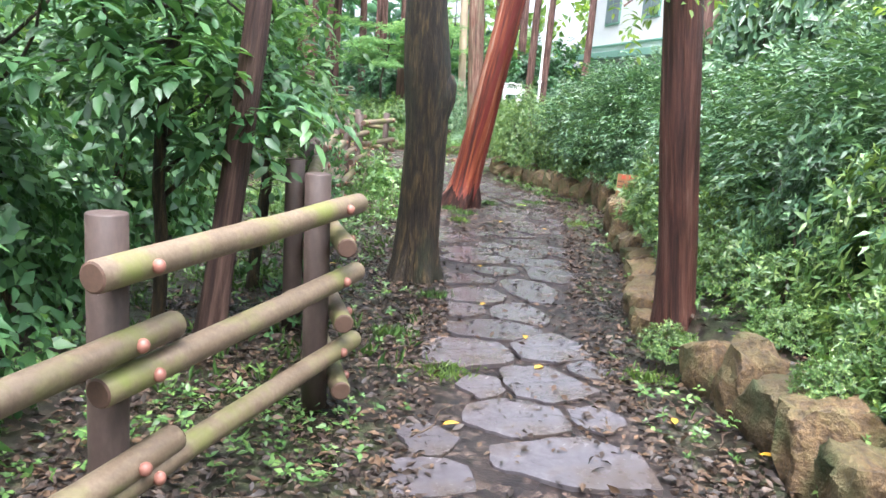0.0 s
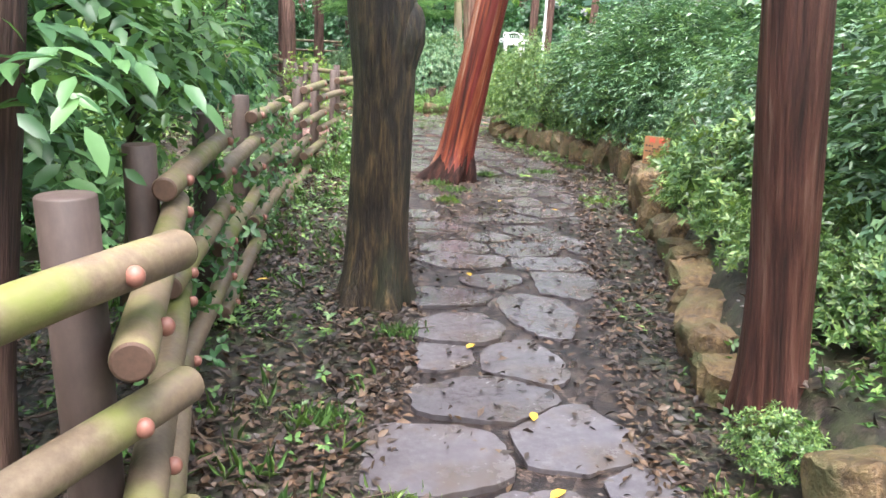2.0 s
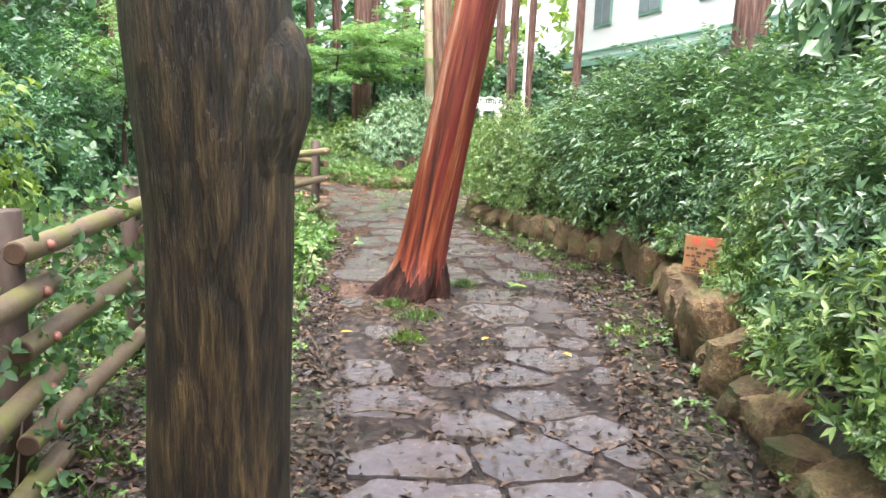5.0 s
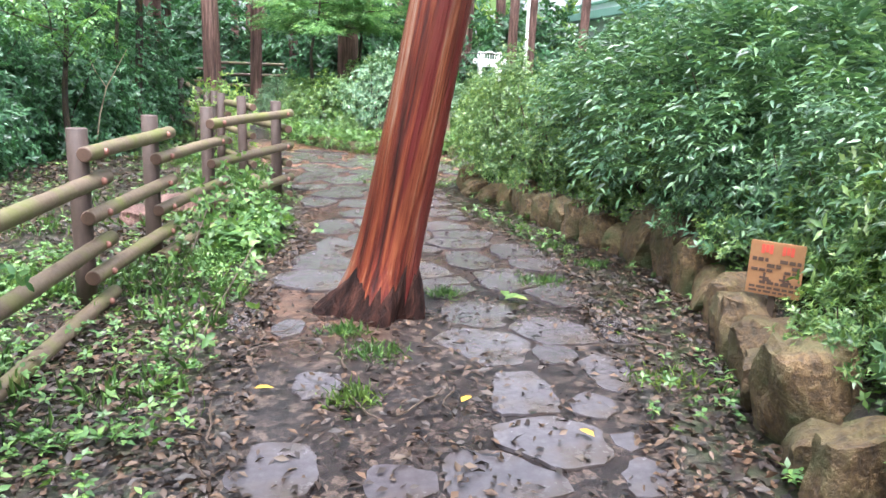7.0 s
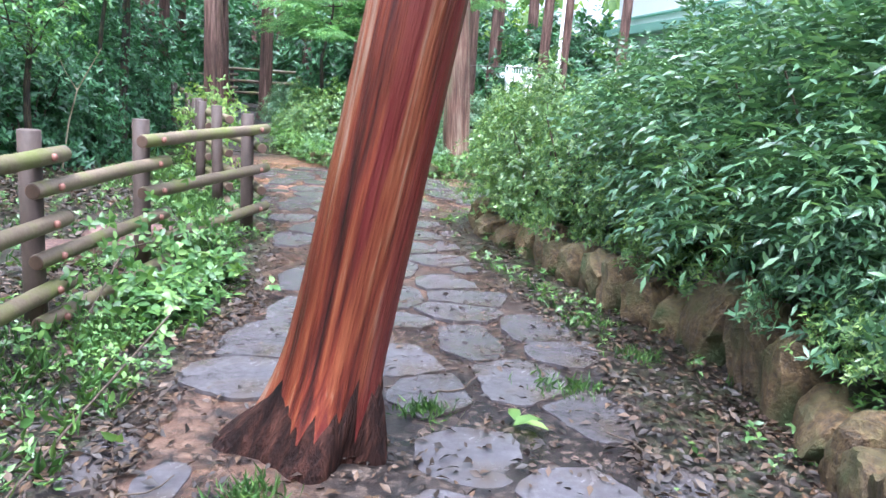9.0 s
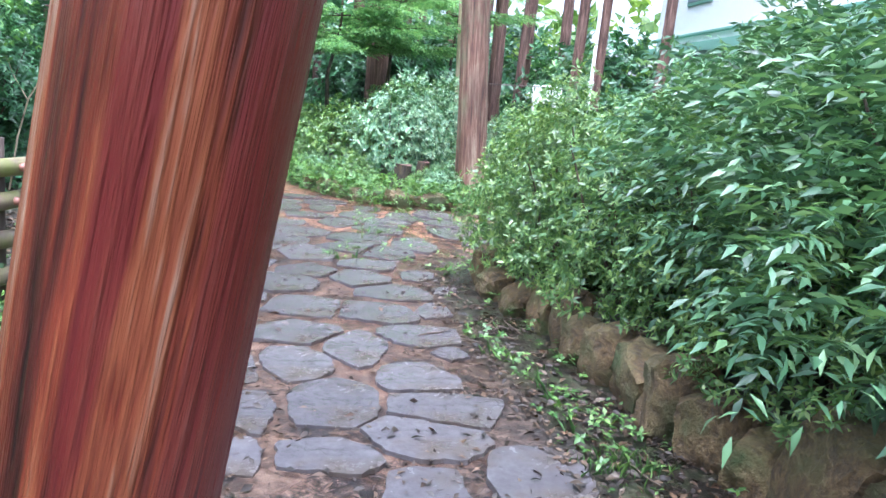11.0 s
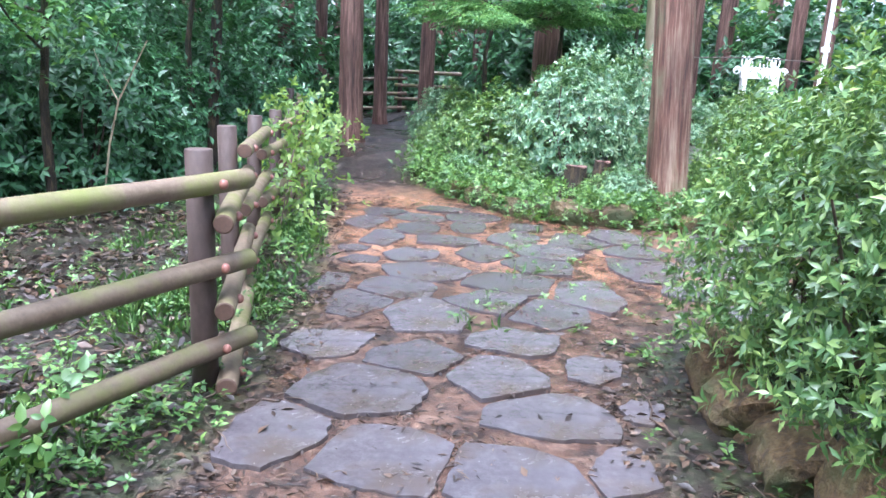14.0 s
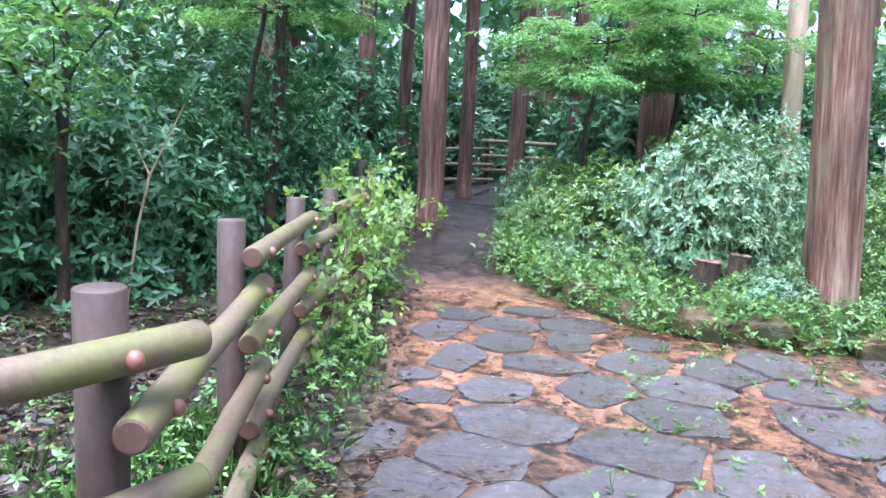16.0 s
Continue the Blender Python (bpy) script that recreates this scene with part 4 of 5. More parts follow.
mesh_part("collar", v, f, WHITE, pole, "", True)
v, f = tube([(0, 0, 1.45), (-1.0, 0.2, 1.5), (-2.6, 0.5, 1.45)], [0.009, 0.009, 0.009], 8)
mesh_part("rail", v, f, POST, pole, "", True)


# ---- stone edging of the raised bed ----
def stone_mesh(rng, w, d, h):
    """A rough quarried stone: a cube pushed about, chipped and rounded."""
    bm = bmesh.new()
    bmesh.ops.create_cube(bm, size=1.0)
    bmesh.ops.subdivide_edges(bm, edges=bm.edges[:], cuts=9, use_grid_fill=True)
    o = Vector((rng.uniform(0, 90), rng.uniform(0, 90), rng.uniform(0, 90)))
    skew = [rng.uniform(-0.16, 0.16) for _ in range(4)]
    for v in bm.verts:
        p = v.co * 2
        q = p.normalized() * 1.25
        c = p.lerp(q, 0.34)
        n = noise.noise_vector(c * 0.8 + o) * 0.22 + noise.noise_vector(c * 2.2 + o) * 0.1 + noise.noise_vector(c * 5.0 + o) * 0.045
        cell = noise.cell(c * 1.1 + o) * 0.1
        c = c + n + c.normalized() * cell
        c.x += skew[0] * c.z + skew[1] * c.y
        c.y += skew[2] * c.z
        v.co = c
    for _ in range(8):
        way = Vector((rng.gauss(0, 1), rng.gauss(0, 1), rng.gauss(0, 0.8))).normalized()
        reach = max(v.co.dot(way) for v in bm.verts) * rng.uniform(0.76, 0.93)
        for v in bm.verts:
            over = v.co.dot(way) - reach
            if over > 0:
                v.co = v.co - way * over * 0.97
    for v in bm.verts:
        c = v.co + noise.noise_vector(v.co * 3.1 + o) * 0.06 + noise.noise_vector(v.co * 7.0 + o) * 0.04
        v.co = Vector((c.x * w / 2 * 1.1, c.y * d / 2 * 1.1, c.z * h / 2 * 1.1))
    for f in bm.faces:
        f.smooth = True
    return bm


def along(points, step_fn):
    """Walk a polyline; yields place, heading and the step's width."""
    pts = [Vector((*p, 0)) for p in points]
    lens = [0]
    for a, b in zip(pts, pts[1:]):
        lens.append(lens[-1] + (b - a).length)
    s = 0.0
    while s < lens[-1]:
        w = step_fn()
        m = min(s + w / 2, lens[-1] - 1e-3)
        i = max(k for k in range(len(lens) - 1) if lens[k] <= m)
        f = (m - lens[i]) / (lens[i + 1] - lens[i])
        p = pts[i].lerp(pts[i + 1], f)
        yield p, (pts[i + 1] - pts[i]).to_2d(), w
        s += w


def build_edging(points, name, label, seed, lo, hi, hlo, hhi, sink=0.06, low=None):
    r2 = random.Random(seed)
    wall = thing(name, label, "stone edging", kind="structure")
    for p, way, w in along(points, lambda: r2.uniform(lo, hi)):
        if low and (4.12 < p.y < 4.72 or p.y > 15.4):
            continue
        h = r2.uniform(hlo, hhi) * (low(p.y) if low else 1.0)
        d = r2.uniform(0.26, 0.36)
        w = w * r2.uniform(0.74, 0.93)
        ob = part("stone", stone_mesh(r2, w, d, h), ROCK, wall)
        ob.data.set_sharp_from_angle(angle=radians(38))
        side = Vector((way.y, -way.x)).normalized() * (d * 0.3 + r2.uniform(-0.03, 0.05))
        ob.matrix_basis = pose(p.x + side.x, p.y + side.y, GROUND + h / 2 - sink, r2.uniform(-14, 8), r2.uniform(-16, 16), math.degrees(math.atan2(way.y, way.x)) + r2.uniform(-16, 16))


build_edging(WALL[1:], "stone_edging", "row of rough tan and mossy stones edging the raised bed", 8, 0.24, 0.48, 0.28, 0.52, 0.06, lambda y: 1.0 - 0.15 * (1 - smooth(4.0, 4.3, y)) - 0.42 * smooth(4.3, 4.6, y) * (1 - smooth(7.0, 8.6, y)) - 0.15 * smooth(12.0, 14.0, y))
build_edging(BED[2:], "bed_edging", "low mossy stones edging the far bed", 9, 0.3, 0.6, 0.2, 0.32, 0.12)


# ---- path of flat stones ----
FLAGS = [
    [(0.27, 2.77, 0.32, 0.3), (0.89, 2.92, 0.65, 0.44), (0.28, 3.1, 0.28, 0.32), (0.76, 3.34, 0.52, 0.42), (1.14, 3.36, 0.25, 0.29), (0.61, 3.74, 0.25, 0.34), (0.97, 3.79, 0.53, 0.5), (1.3, 4.08, 0.26, 0.28), (0.57, 4.3, 0.5, 0.47), (1.15, 4.44, 0.44, 0.48), (0.85, 4.81, 0.62, 0.4), (1.07, 5.21, 0.4, 0.52), (0.7, 5.26, 0.28, 0.34), (0.8, 5.64, 0.52, 0.41), (1.3, 5.87, 0.4, 0.71), (0.79, 6.15, 0.5, 0.32), (1.59, 6.44, 0.38, 0.67), (1.12, 6.47, 0.41, 0.33), (1.6, 6.93, 0.57, 0.31), (0.9, 6.96, 0.64, 0.36), (0.93, 7.33, 0.53, 0.36), (1.48, 7.36, 0.54, 0.43), (1.92, 7.36, 0.19, 0.25), (1.81, 7.62, 0.44, 0.41)],
    [(1.26, 7.73, 0.4, 0.35), (1.69, 8, 0.55, 0.39), (0.83, 8.06, 0.5, 0.39), (2.15, 8.39, 0.19, 0.29), (1.2, 8.4, 0.28, 0.23), (1.59, 8.42, 0.45, 0.36), (0.71, 8.48, 0.35, 0.44), (2.17, 8.66, 0.14, 0.17), (2.12, 8.99, 0.2, 0.26), (1.81, 9.12, 0.29, 0.55), (0.83, 9.24, 0.2, 0.28), (2.34, 9.41, 0.27, 0.45), (2.11, 9.66, 0.23, 0.29), (0.61, 10.05, 0.17, 0.28), (2.62, 10.08, 0.24, 0.46), (0.36, 10.23, 0.19, 0.45), (2.4, 10.82, 0.39, 0.54), (1.64, 10.94, 0.39, 0.54), (2.15, 11.14, 0.45, 0.67), (0.73, 11.54, 0.41, 0.65), (1.92, 11.77, 0.36, 0.72), (1.11, 12.05, 0.2, 0.31), (1.48, 12.12, 0.52, 0.29), (0.84, 12.21, 0.37, 0.61)],
    [(1.87, 12.37, 0.59, 0.43), (1.04, 12.47, 0.27, 0.5), (1.45, 12.65, 0.45, 0.62), (1.93, 12.66, 0.69, 0.45), (1.86, 12.98, 0.43, 0.52), (0.81, 13.01, 0.41, 0.56), (1.15, 13.13, 0.43, 0.6), (1.48, 13.46, 0.34, 0.65), (2.03, 13.47, 0.22, 0.22), (1.09, 13.67, 0.53, 0.43), (1.83, 13.78, 0.5, 0.4), (1.54, 14.22, 0.56, 0.5), (1.03, 14.24, 0.56, 0.45), (0.54, 14.31, 0.36, 0.51), (1.94, 14.41, 0.24, 0.39), (0.73, 14.78, 0.55, 0.47), (1.62, 14.81, 0.55, 0.45), (2.03, 14.97, 0.2, 0.21), (1.35, 15.15, 0.48, 0.52), (0.87, 15.31, 0.47, 0.45), (0.36, 15.33, 0.38, 0.43), (1.8, 15.43, 0.26, 0.36), (1.34, 15.71, 0.49, 0.41), (0.74, 16, 0.52, 0.67)],
    [(0.28, 16.14, 0.38, 0.6), (1.5, 16.33, 0.47, 0.59), (1.09, 16.43, 0.65, 0.49), (-0.08, 16.51, 0.25, 0.46), (0.42, 16.53, 0.49, 0.53), (1.76, 16.88, 0.44, 0.79), (1.19, 16.93, 0.7, 0.5), (0.5, 17.03, 0.65, 0.5), (-0.08, 17.23, 0.3, 0.28), (0.27, 17.5, 0.43, 0.44), (1.3, 17.55, 0.58, 0.54), (-0.26, 17.59, 0.24, 0.24), (2.18, 17.81, 0.58, 0.76), (0.84, 17.82, 0.45, 0.56), (-0.14, 18.08, 0.32, 0.58), (1.37, 18.08, 0.62, 0.64), (0.41, 18.2, 0.56, 0.36), (2.11, 18.37, 0.53, 0.51), (1, 18.59, 0.45, 0.56), (1.59, 18.6, 0.56, 0.74), (0.05, 18.62, 0.38, 0.49), (-0.52, 18.72, 0.33, 0.62), (1.95, 18.9, 0.5, 0.68), (0.48, 18.96, 0.33, 0.53)],
    [(1.06, 19.12, 0.32, 0.4), (-0.12, 19.23, 0.57, 0.38), (-0.51, 19.35, 0.49, 0.41), (0.43, 19.51, 0.54, 0.5), (0.06, 19.76, 0.51, 0.33)],
]


def cut(poly, p, n):
    """Keep the side of a polygon on which (q - p) . n is negative."""
    out = []
    for a, b in zip(poly, poly[1:] + poly[:1]):
        da, db = (a - p).dot(n), (b - p).dot(n)
        if da <= 0:
            out.append(a)
        if da * db < 0:
            out.append(a.lerp(b, da / (da - db)))
    return out


def flag_outline(rng, spot, others):
    """A split slab that stops short of its neighbours, with its corners knocked off."""
    x, y, w, d = spot
    c = Vector((x, y))
    n = rng.randint(5, 7)
    start = rng.uniform(0, 6.28)
    poly = []
    for k in range(n):
        a = start + (k + rng.uniform(-0.25, 0.25)) * math.tau / n
        m = 1.0 / max(abs(math.cos(a)), abs(math.sin(a))) ** 0.8 * rng.uniform(1.02, 1.24)
        poly.append(c + Vector((math.cos(a) * m * w / 2, math.sin(a) * m * d / 2)))
    for ox, oy, ow, od in others:
        way = Vector((ox, oy)) - c
        if 0.02 < way.length < 1.2:
            share = (w + d) / (w + d + ow + od)
            u = way.normalized()
            poly = cut(poly, c + way * share - u * rng.uniform(0.008, 0.022), u)
    return [p - c for p in poly]


def flag_mesh(rng, outline, thick=0.05):
    """A slab with chipped edges and a slightly uneven face."""
    bm = bmesh.new()
    ring = []
    for a, b in zip(outline, outline[1:] + outline[:1]):
        ln = (b - a).length
        steps = max(1, min(6, int(ln / 0.045)))
        out = Vector(((b - a).y, -(b - a).x)).normalized() if ln > 1e-6 else Vector((0, 0))
        for i in range(steps):
            p = a.lerp(b, i / steps)
            p = p + out * rng.uniform(-0.009, 0.011) if i else p * rng.uniform(0.96, 1.0)
            ring.append(p)
    tilt = Vector((rng.uniform(-0.012, 0.012), rng.uniform(-0.012, 0.012)))
    off = rng.uniform(0, 50)

    def face_z(p):
        return thick + p.dot(tilt) + 0.0025 * noise.noise((p.x * 5 + off, p.y * 5, 2.0))
    top, edge, low, inner = [], [], [], []
    for p in ring:
        q = p * (1 - min(0.3, 0.0015 / max(0.05, p.length)))
        e = p * 0.5
        inner.append(bm.verts.new((e.x, e.y, face_z(e))))
        top.append(bm.verts.new((q.x, q.y, face_z(q))))
        edge.append(bm.verts.new((p.x, p.y, face_z(p) - rng.uniform(0.002, 0.005))))
        low.append(bm.verts.new((p.x * 1.01, p.y * 1.01, -0.03)))
    k = len(ring)
    for i in range(k):
        j = (i + 1) % k
        bm.faces.new((inner[i], inner[j], top[j], top[i]))
        bm.faces.new((edge[i], edge[j], top[j], top[i])[::-1])
        bm.faces.new((low[i], low[j], edge[j], edge[i]))
    bm.faces.new(inner)
    bmesh.ops.recalc_face_normals(bm, faces=bm.faces[:])
    return bm


def build_flags():
    r2 = random.Random(12)
    path = thing("path", "irregular grey flagstones laid in soil, wet after rain", "path", kind="structure")
    spots = [spot for row in FLAGS for spot in row]
    tries = [(r2.uniform(0.3, 2.8), r2.uniform(7.6, 13.4)) for _ in range(500)]
    tries += [(r2.uniform(2.5, 4.4), r2.uniform(16.8, 19.3)) for _ in range(160)]
    for x, y in tries:
        if not path_left(y) + 0.2 < x < path_right(y) - 0.12 or -line_side(BED, x, y) > -0.25 and y > 18:
            continue
        if y < 10.9 and x < 1.55 or y < 17.5 and line_side(WALL, x, y) > -0.3:
            continue
        if all(math.hypot(x - a, y - b) > 0.25 + 0.25 * (w + d) / 2 for a, b, w, d in spots):
            spots.append((x, y, r2.uniform(0.4, 0.55), r2.uniform(0.4, 0.55)))
    for spot in spots:
        x, y, w, d = spot
        outline = flag_outline(r2, spot, spots)
        if len(outline) < 3:
            continue
        ob = part("flagstone", flag_mesh(r2, outline), SLATE, path)
        level = max(ground_z(x + i * w / 3, y + j * d / 3) for i in (-1, 0, 1) for j in (-1, 0, 1))
        ob.matrix_basis = pose(x, y, (level + ground_z(x, y)) / 2 - (0.044 if 7.5 < y < 10.9 else 0.036) + r2.uniform(-0.004, 0.004), 0, 0, 0)


build_flags()


# ---- crowns and branches of the near trees ----
def add_crown(t, top, spread, z0, z1, n, mat, seed, clumps=70, leaf=0.09, bark_mat=BARK_DARK):
    r2 = random.Random(seed)
    g = np.random.default_rng(seed)
    ends = []
    for k in range(n):
        ang = k * 2.4 + r2.uniform(-0.4, 0.4)
        z = z0 + (z1 - z0) * (k + 0.5) / n
        reach = spread * r2.uniform(0.6, 1.0) * (1.15 - 0.5 * (k / n))
        a = (top[0] * z / z1, top[1] * z / z1, z)
        b = (a[0] + math.cos(ang) * reach, a[1] + math.sin(ang) * reach, z + reach * r2.uniform(0.0, 0.35))
        limb(t, a, b, 0.035, 0.01, bark_mat, seed + k, 6, 0.25)
        for q in (0.55, 0.8, 1.0):
            ends.append((a[0] + (b[0] - a[0]) * q, a[1] + (b[1] - a[1]) * q, a[2] + (b[2] - a[2]) * q))
    v, f = crown_cloud(g, ends, 0.55, clumps, leaf, 0.42, "cheap", 0.5, 6)
    mesh_part("crown", v, f, mat, t)


add_crown(A, (0.2, 0.2), 1.6, 4.2, 8.0, 9, BROAD_LEAF, 41, 26, 0.12)
add_crown(B, (1.1, 0.0), 1.6, 5.2, 9.0, 9, DARK_LEAF, 42, 26, 0.12, BARK_RED)
add_crown(C, (-0.2, 0.1), 1.5, 4.0, 7.5, 8, BROAD_LEAF, 43, 26, 0.12, BARK_BROWN)
add_crown(L, (0.4, 0.2), 1.5, 3.6, 6.5, 8, BROAD_LEAF, 44, 26, 0.12, BARK_BROWN)
add_crown(D, (0.3, 0.0), 2.0, 5.5, 10.0, 9, DARK_LEAF, 45, 6, 0.14, BARK_GREY)
add_crown(E, (0.05, 0.0), 1.4, 5.0, 9.0, 8, DARK_LEAF, 46, 6, 0.12, BARK_PALE)


def hanging_branch(t, a, b, seed, n, leaf, mat, bark_mat, reach=0.22, spread=0.3):
    """A leafy branch that hangs into the walk: a limb and the compound leaves along it."""
    ob = limb(t, a, b, 0.016, 0.005, bark_mat, seed, 6, 0.15, "branch")
    g = np.random.default_rng(int(seed * 10))
    f = g.uniform(0.3, 1.05, n)[:, None]
    p = np.array([a]) * (1 - f) + np.array([b]) * f + g.normal(0, spread, (n, 3)) * np.array([[1, 1, 0.5]])
    v, fc = sprays(g, p, g.normal(size=(n, 3)) * np.array([[1, 1, 0.25]]), 4, reach, leaf, 0.42, "broad", 0.5)
    mesh_part("leaves", v, fc, mat, ob)


hanging_branch(C, (-0.2, 0, 2.6), (-0.7, -0.35, 2.05), 51.0, 22, 0.075, PALE_LEAF, BARK_BROWN, 0.2, 0.13)
hanging_branch(C, (-0.2, 0, 2.7), (0.5, -0.5, 2.3), 52.0, 26, 0.075, PALE_LEAF, BARK_BROWN, 0.2, 0.2)
hanging_branch(A, (0.05, 0.05, 3.1), (0.9, 0.0, 2.85), 53.0, 14, 0.075, PALE_LEAF, BARK_DARK, 0.2, 0.15)

# sapling whose branches hang over the fence
S = thing("sapling", "young tree with dark stems and broad drooping leaves", "tree", at_ground(-0.95, 5.55))
v, f = tube(curved((0, 0, -0.05), (0.1, -0.05, 2.4), 9, 0.15, 3.0), list(np.linspace(0.05, 0.025, 9)), 9, 0.1, 1.0)
mesh_part("trunk", v, f, BARK_DARK, S, "", True)
for k, (x, y, z) in enumerate([(0.55, -0.55, 1.5), (0.35, -0.85, 1.75), (0.5, 0.0, 1.6), (0.3, 0.6, 1.65), (-0.3, -0.9, 2.1), (0.3, -0.5, 2.2), (0.35, 0.35, 2.2), (-0.6, 0.3, 2.5), (0.1, 0.8, 2.5), (-0.8, -0.6, 2.8), (0.5, -0.3, 2.75)]):
    hanging_branch(S, (0.06, 0, 1.0 + 0.13 * k), (x - 0.12, y, z), 60.0 + k, 28, 0.105, SAPLING_LEAF, BARK_DARK, 0.22, 0.2)
S2 = thing("sapling", "young tree with dark forked stems and broad leaves", "tree", at_ground(-2.1, 4.4))
v, f = tube(curved((0, 0, -0.05), (-0.55, 0.0, 2.0), 9, 0.2, 5.0), list(np.linspace(0.04, 0.018, 9)), 9, 0.1, 1.0)
mesh_part("trunk", v, f, BARK_DARK, S2, "", True)
for k, (x, y, z) in enumerate([(-0.9, -0.3, 1.9), (-0.2, -0.5, 2.3), (-1.1, 0.3, 2.5), (0.4, -0.2, 2.2), (0.5, 0.5, 2.6), (-0.5, -0.9, 2.7), (-1.4, -0.6, 2.2)]):
    hanging_branch(S2, (-0.1 - 0.06 * k, 0, 0.5 + 0.2 * k), (x, y, z), 80.0 + k, 36, 0.105, BROAD_LEAF, BARK_DARK, 0.26, 0.3)

S4 = thing("sapling", "young tree with large drooping leaves hanging over the fence", "tree", at_ground(-1.35, 4.45))
v, f = tube(curved((0, 0, -0.05), (0.25, -0.1, 2.7), 9, 0.15, 7.0), list(np.linspace(0.045, 0.02, 9)), 9, 0.1, 1.0)
mesh_part("trunk", v, f, BARK_DARK, S4, "", True)
for k, (x, y, z) in enumerate([(0.72, -0.35, 1.5), (0.65, -0.1, 1.75), (0.45, -0.7, 1.75), (0.75, 0.35, 1.7), (0.1, -0.9, 1.95), (0.5, -0.4, 2.15), (-0.3, -0.7, 1.6), (-0.5, -0.5, 2.2), (0.2, -0.8, 2.5), (0.6, 0.1, 2.4)]):
    hanging_branch(S4, (0.08 + 0.01 * k, -0.03, 0.9 + 0.15 * k), (x - 0.05, y, z), 140.0 + k, 24, 0.13, BROAD_LEAF, BARK_DARK, 0.26, 0.17)


# leafy tree reaching over the woodland floor
S3 = thing("sapling", "young tree with light green compound leaves over the shrubs", "tree", at_ground(-3.5, 17.9))
v, f = tube(curved((0, 0, -0.05), (0.15, 0, 3.2), 9, 0.15, 9.0), list(np.linspace(0.055, 0.02, 9)), 9, 0.1, 1.0)
mesh_part("trunk", v, f, BARK_DARK, S3, "", True)
for k, (x, y, z) in enumerate([(0.7, -0.7, 2.1), (0.2, -1.1, 2.4), (0.9, -0.2, 2.6), (-0.5, -0.9, 2.2), (-0.8, 0.1, 2.7), (0.3, -0.6, 3.0), (0.8, 0.5, 3.1), (-0.3, 0.7, 3.3)]):
    hanging_branch(S3, (0.05, 0, 1.4 + 0.18 * k), (x, y, z), 120.0 + k, 34, 0.1, SAPLING_LEAF, BARK_DARK, 0.24, 0.22)
# slim dark tree wrapped in ivy
IV = thing("ivy_tree", "slim dark tree wrapped in climbing ivy", "tree", at_ground(-3.15, 20.4))
v, f = tube(curved((0, 0, -0.05), (0.25, 0.1, 7.0), 14, 0.2, 4.4), list(np.linspace(0.075, 0.045, 14)), 12, 0.1, 2.0)
mesh_part("trunk", v, f, BARK_DARK, IV, "", True)
gi = np.random.default_rng(91)
zz = gi.uniform(0.9, 6.0, 420)
aa = gi.uniform(0, 6.283, 420)
pi = np.stack([0.036 * zz + np.cos(aa) * 0.09, 0.014 * zz + np.sin(aa) * 0.09, zz], axis=1)
v, f = rosettes(gi, pi, np.stack([np.cos(aa), np.sin(aa), np.full(420, 0.2)], axis=1), 3, 0.07, 0.7, 1.0, "lance", 0.2, 0.5)
mesh_part("ivy", v, f, DARK_LEAF, IV, "dark glossy ivy leaves")


# layered feathery tree on the far bed
def feathery(at, seed, zs, spread):
    t = thing("feathery_tree", "small layered tree with flat feathery light green foliage", "tree", at)
    v, f = tube(curved((0, 0, -0.05), (0.35, 0, zs[-1]), 10, 0.3, seed), list(np.linspace(0.055, 0.015, 10)), 9, 0.1, seed)
    mesh_part("trunk", v, f, BARK_DARK, t, "", True)
    r2 = random.Random(int(seed))
    g = np.random.default_rng(int(seed))
    for k, z in enumerate(zs):
        for j in range(4):
            ang = k * 1.1 + j * 1.57 + r2.uniform(-0.4, 0.4)
            reach = spread * r2.uniform(0.7, 1.05)
            a = (0.35 * z / zs[-1], 0, z - 0.15)
            b = (a[0] + math.cos(ang) * reach, math.sin(ang) * reach, z + r2.uniform(-0.1, 0.15))
            ob = limb(t, a, b, 0.014, 0.004, BARK_DARK, seed + k * 5 + j, 5, 0.1, "branch")
            m = 75
            q = g.uniform(0.25, 1.05, m)[:, None]
            p = np.array([a]) * (1 - q) + np.array([b]) * q + g.normal(0, 0.2, (m, 3)) * np.array([[1, 1, 0.22]])
            out = np.stack([np.cos(ang + g.normal(0, 0.7, m)), np.sin(ang + g.normal(0, 0.7, m)), np.full(m, 0.02)], axis=1)
            vv, ff = sprays(g, p, out, 9, 0.34, 0.085, 0.3, "cheap", 0.25)
            mesh_part("leaves", vv, ff, FERN_LEAF, ob)


feathery(at_ground(-0.3, 23.7), 5.0, (1.95, 2.25, 2.6, 3.1), 1.45)
feathery(at_ground(0.75, 23.9), 6.0, (2.0, 2.4, 2.9), 1.4)
feathery(at_ground(-3.6, 20.6), 7.0, (3.0, 3.5, 4.1), 1.6)
feathery(at_ground(2.0, 27.5), 8.0, (3.2, 3.9, 4.6), 1.9)


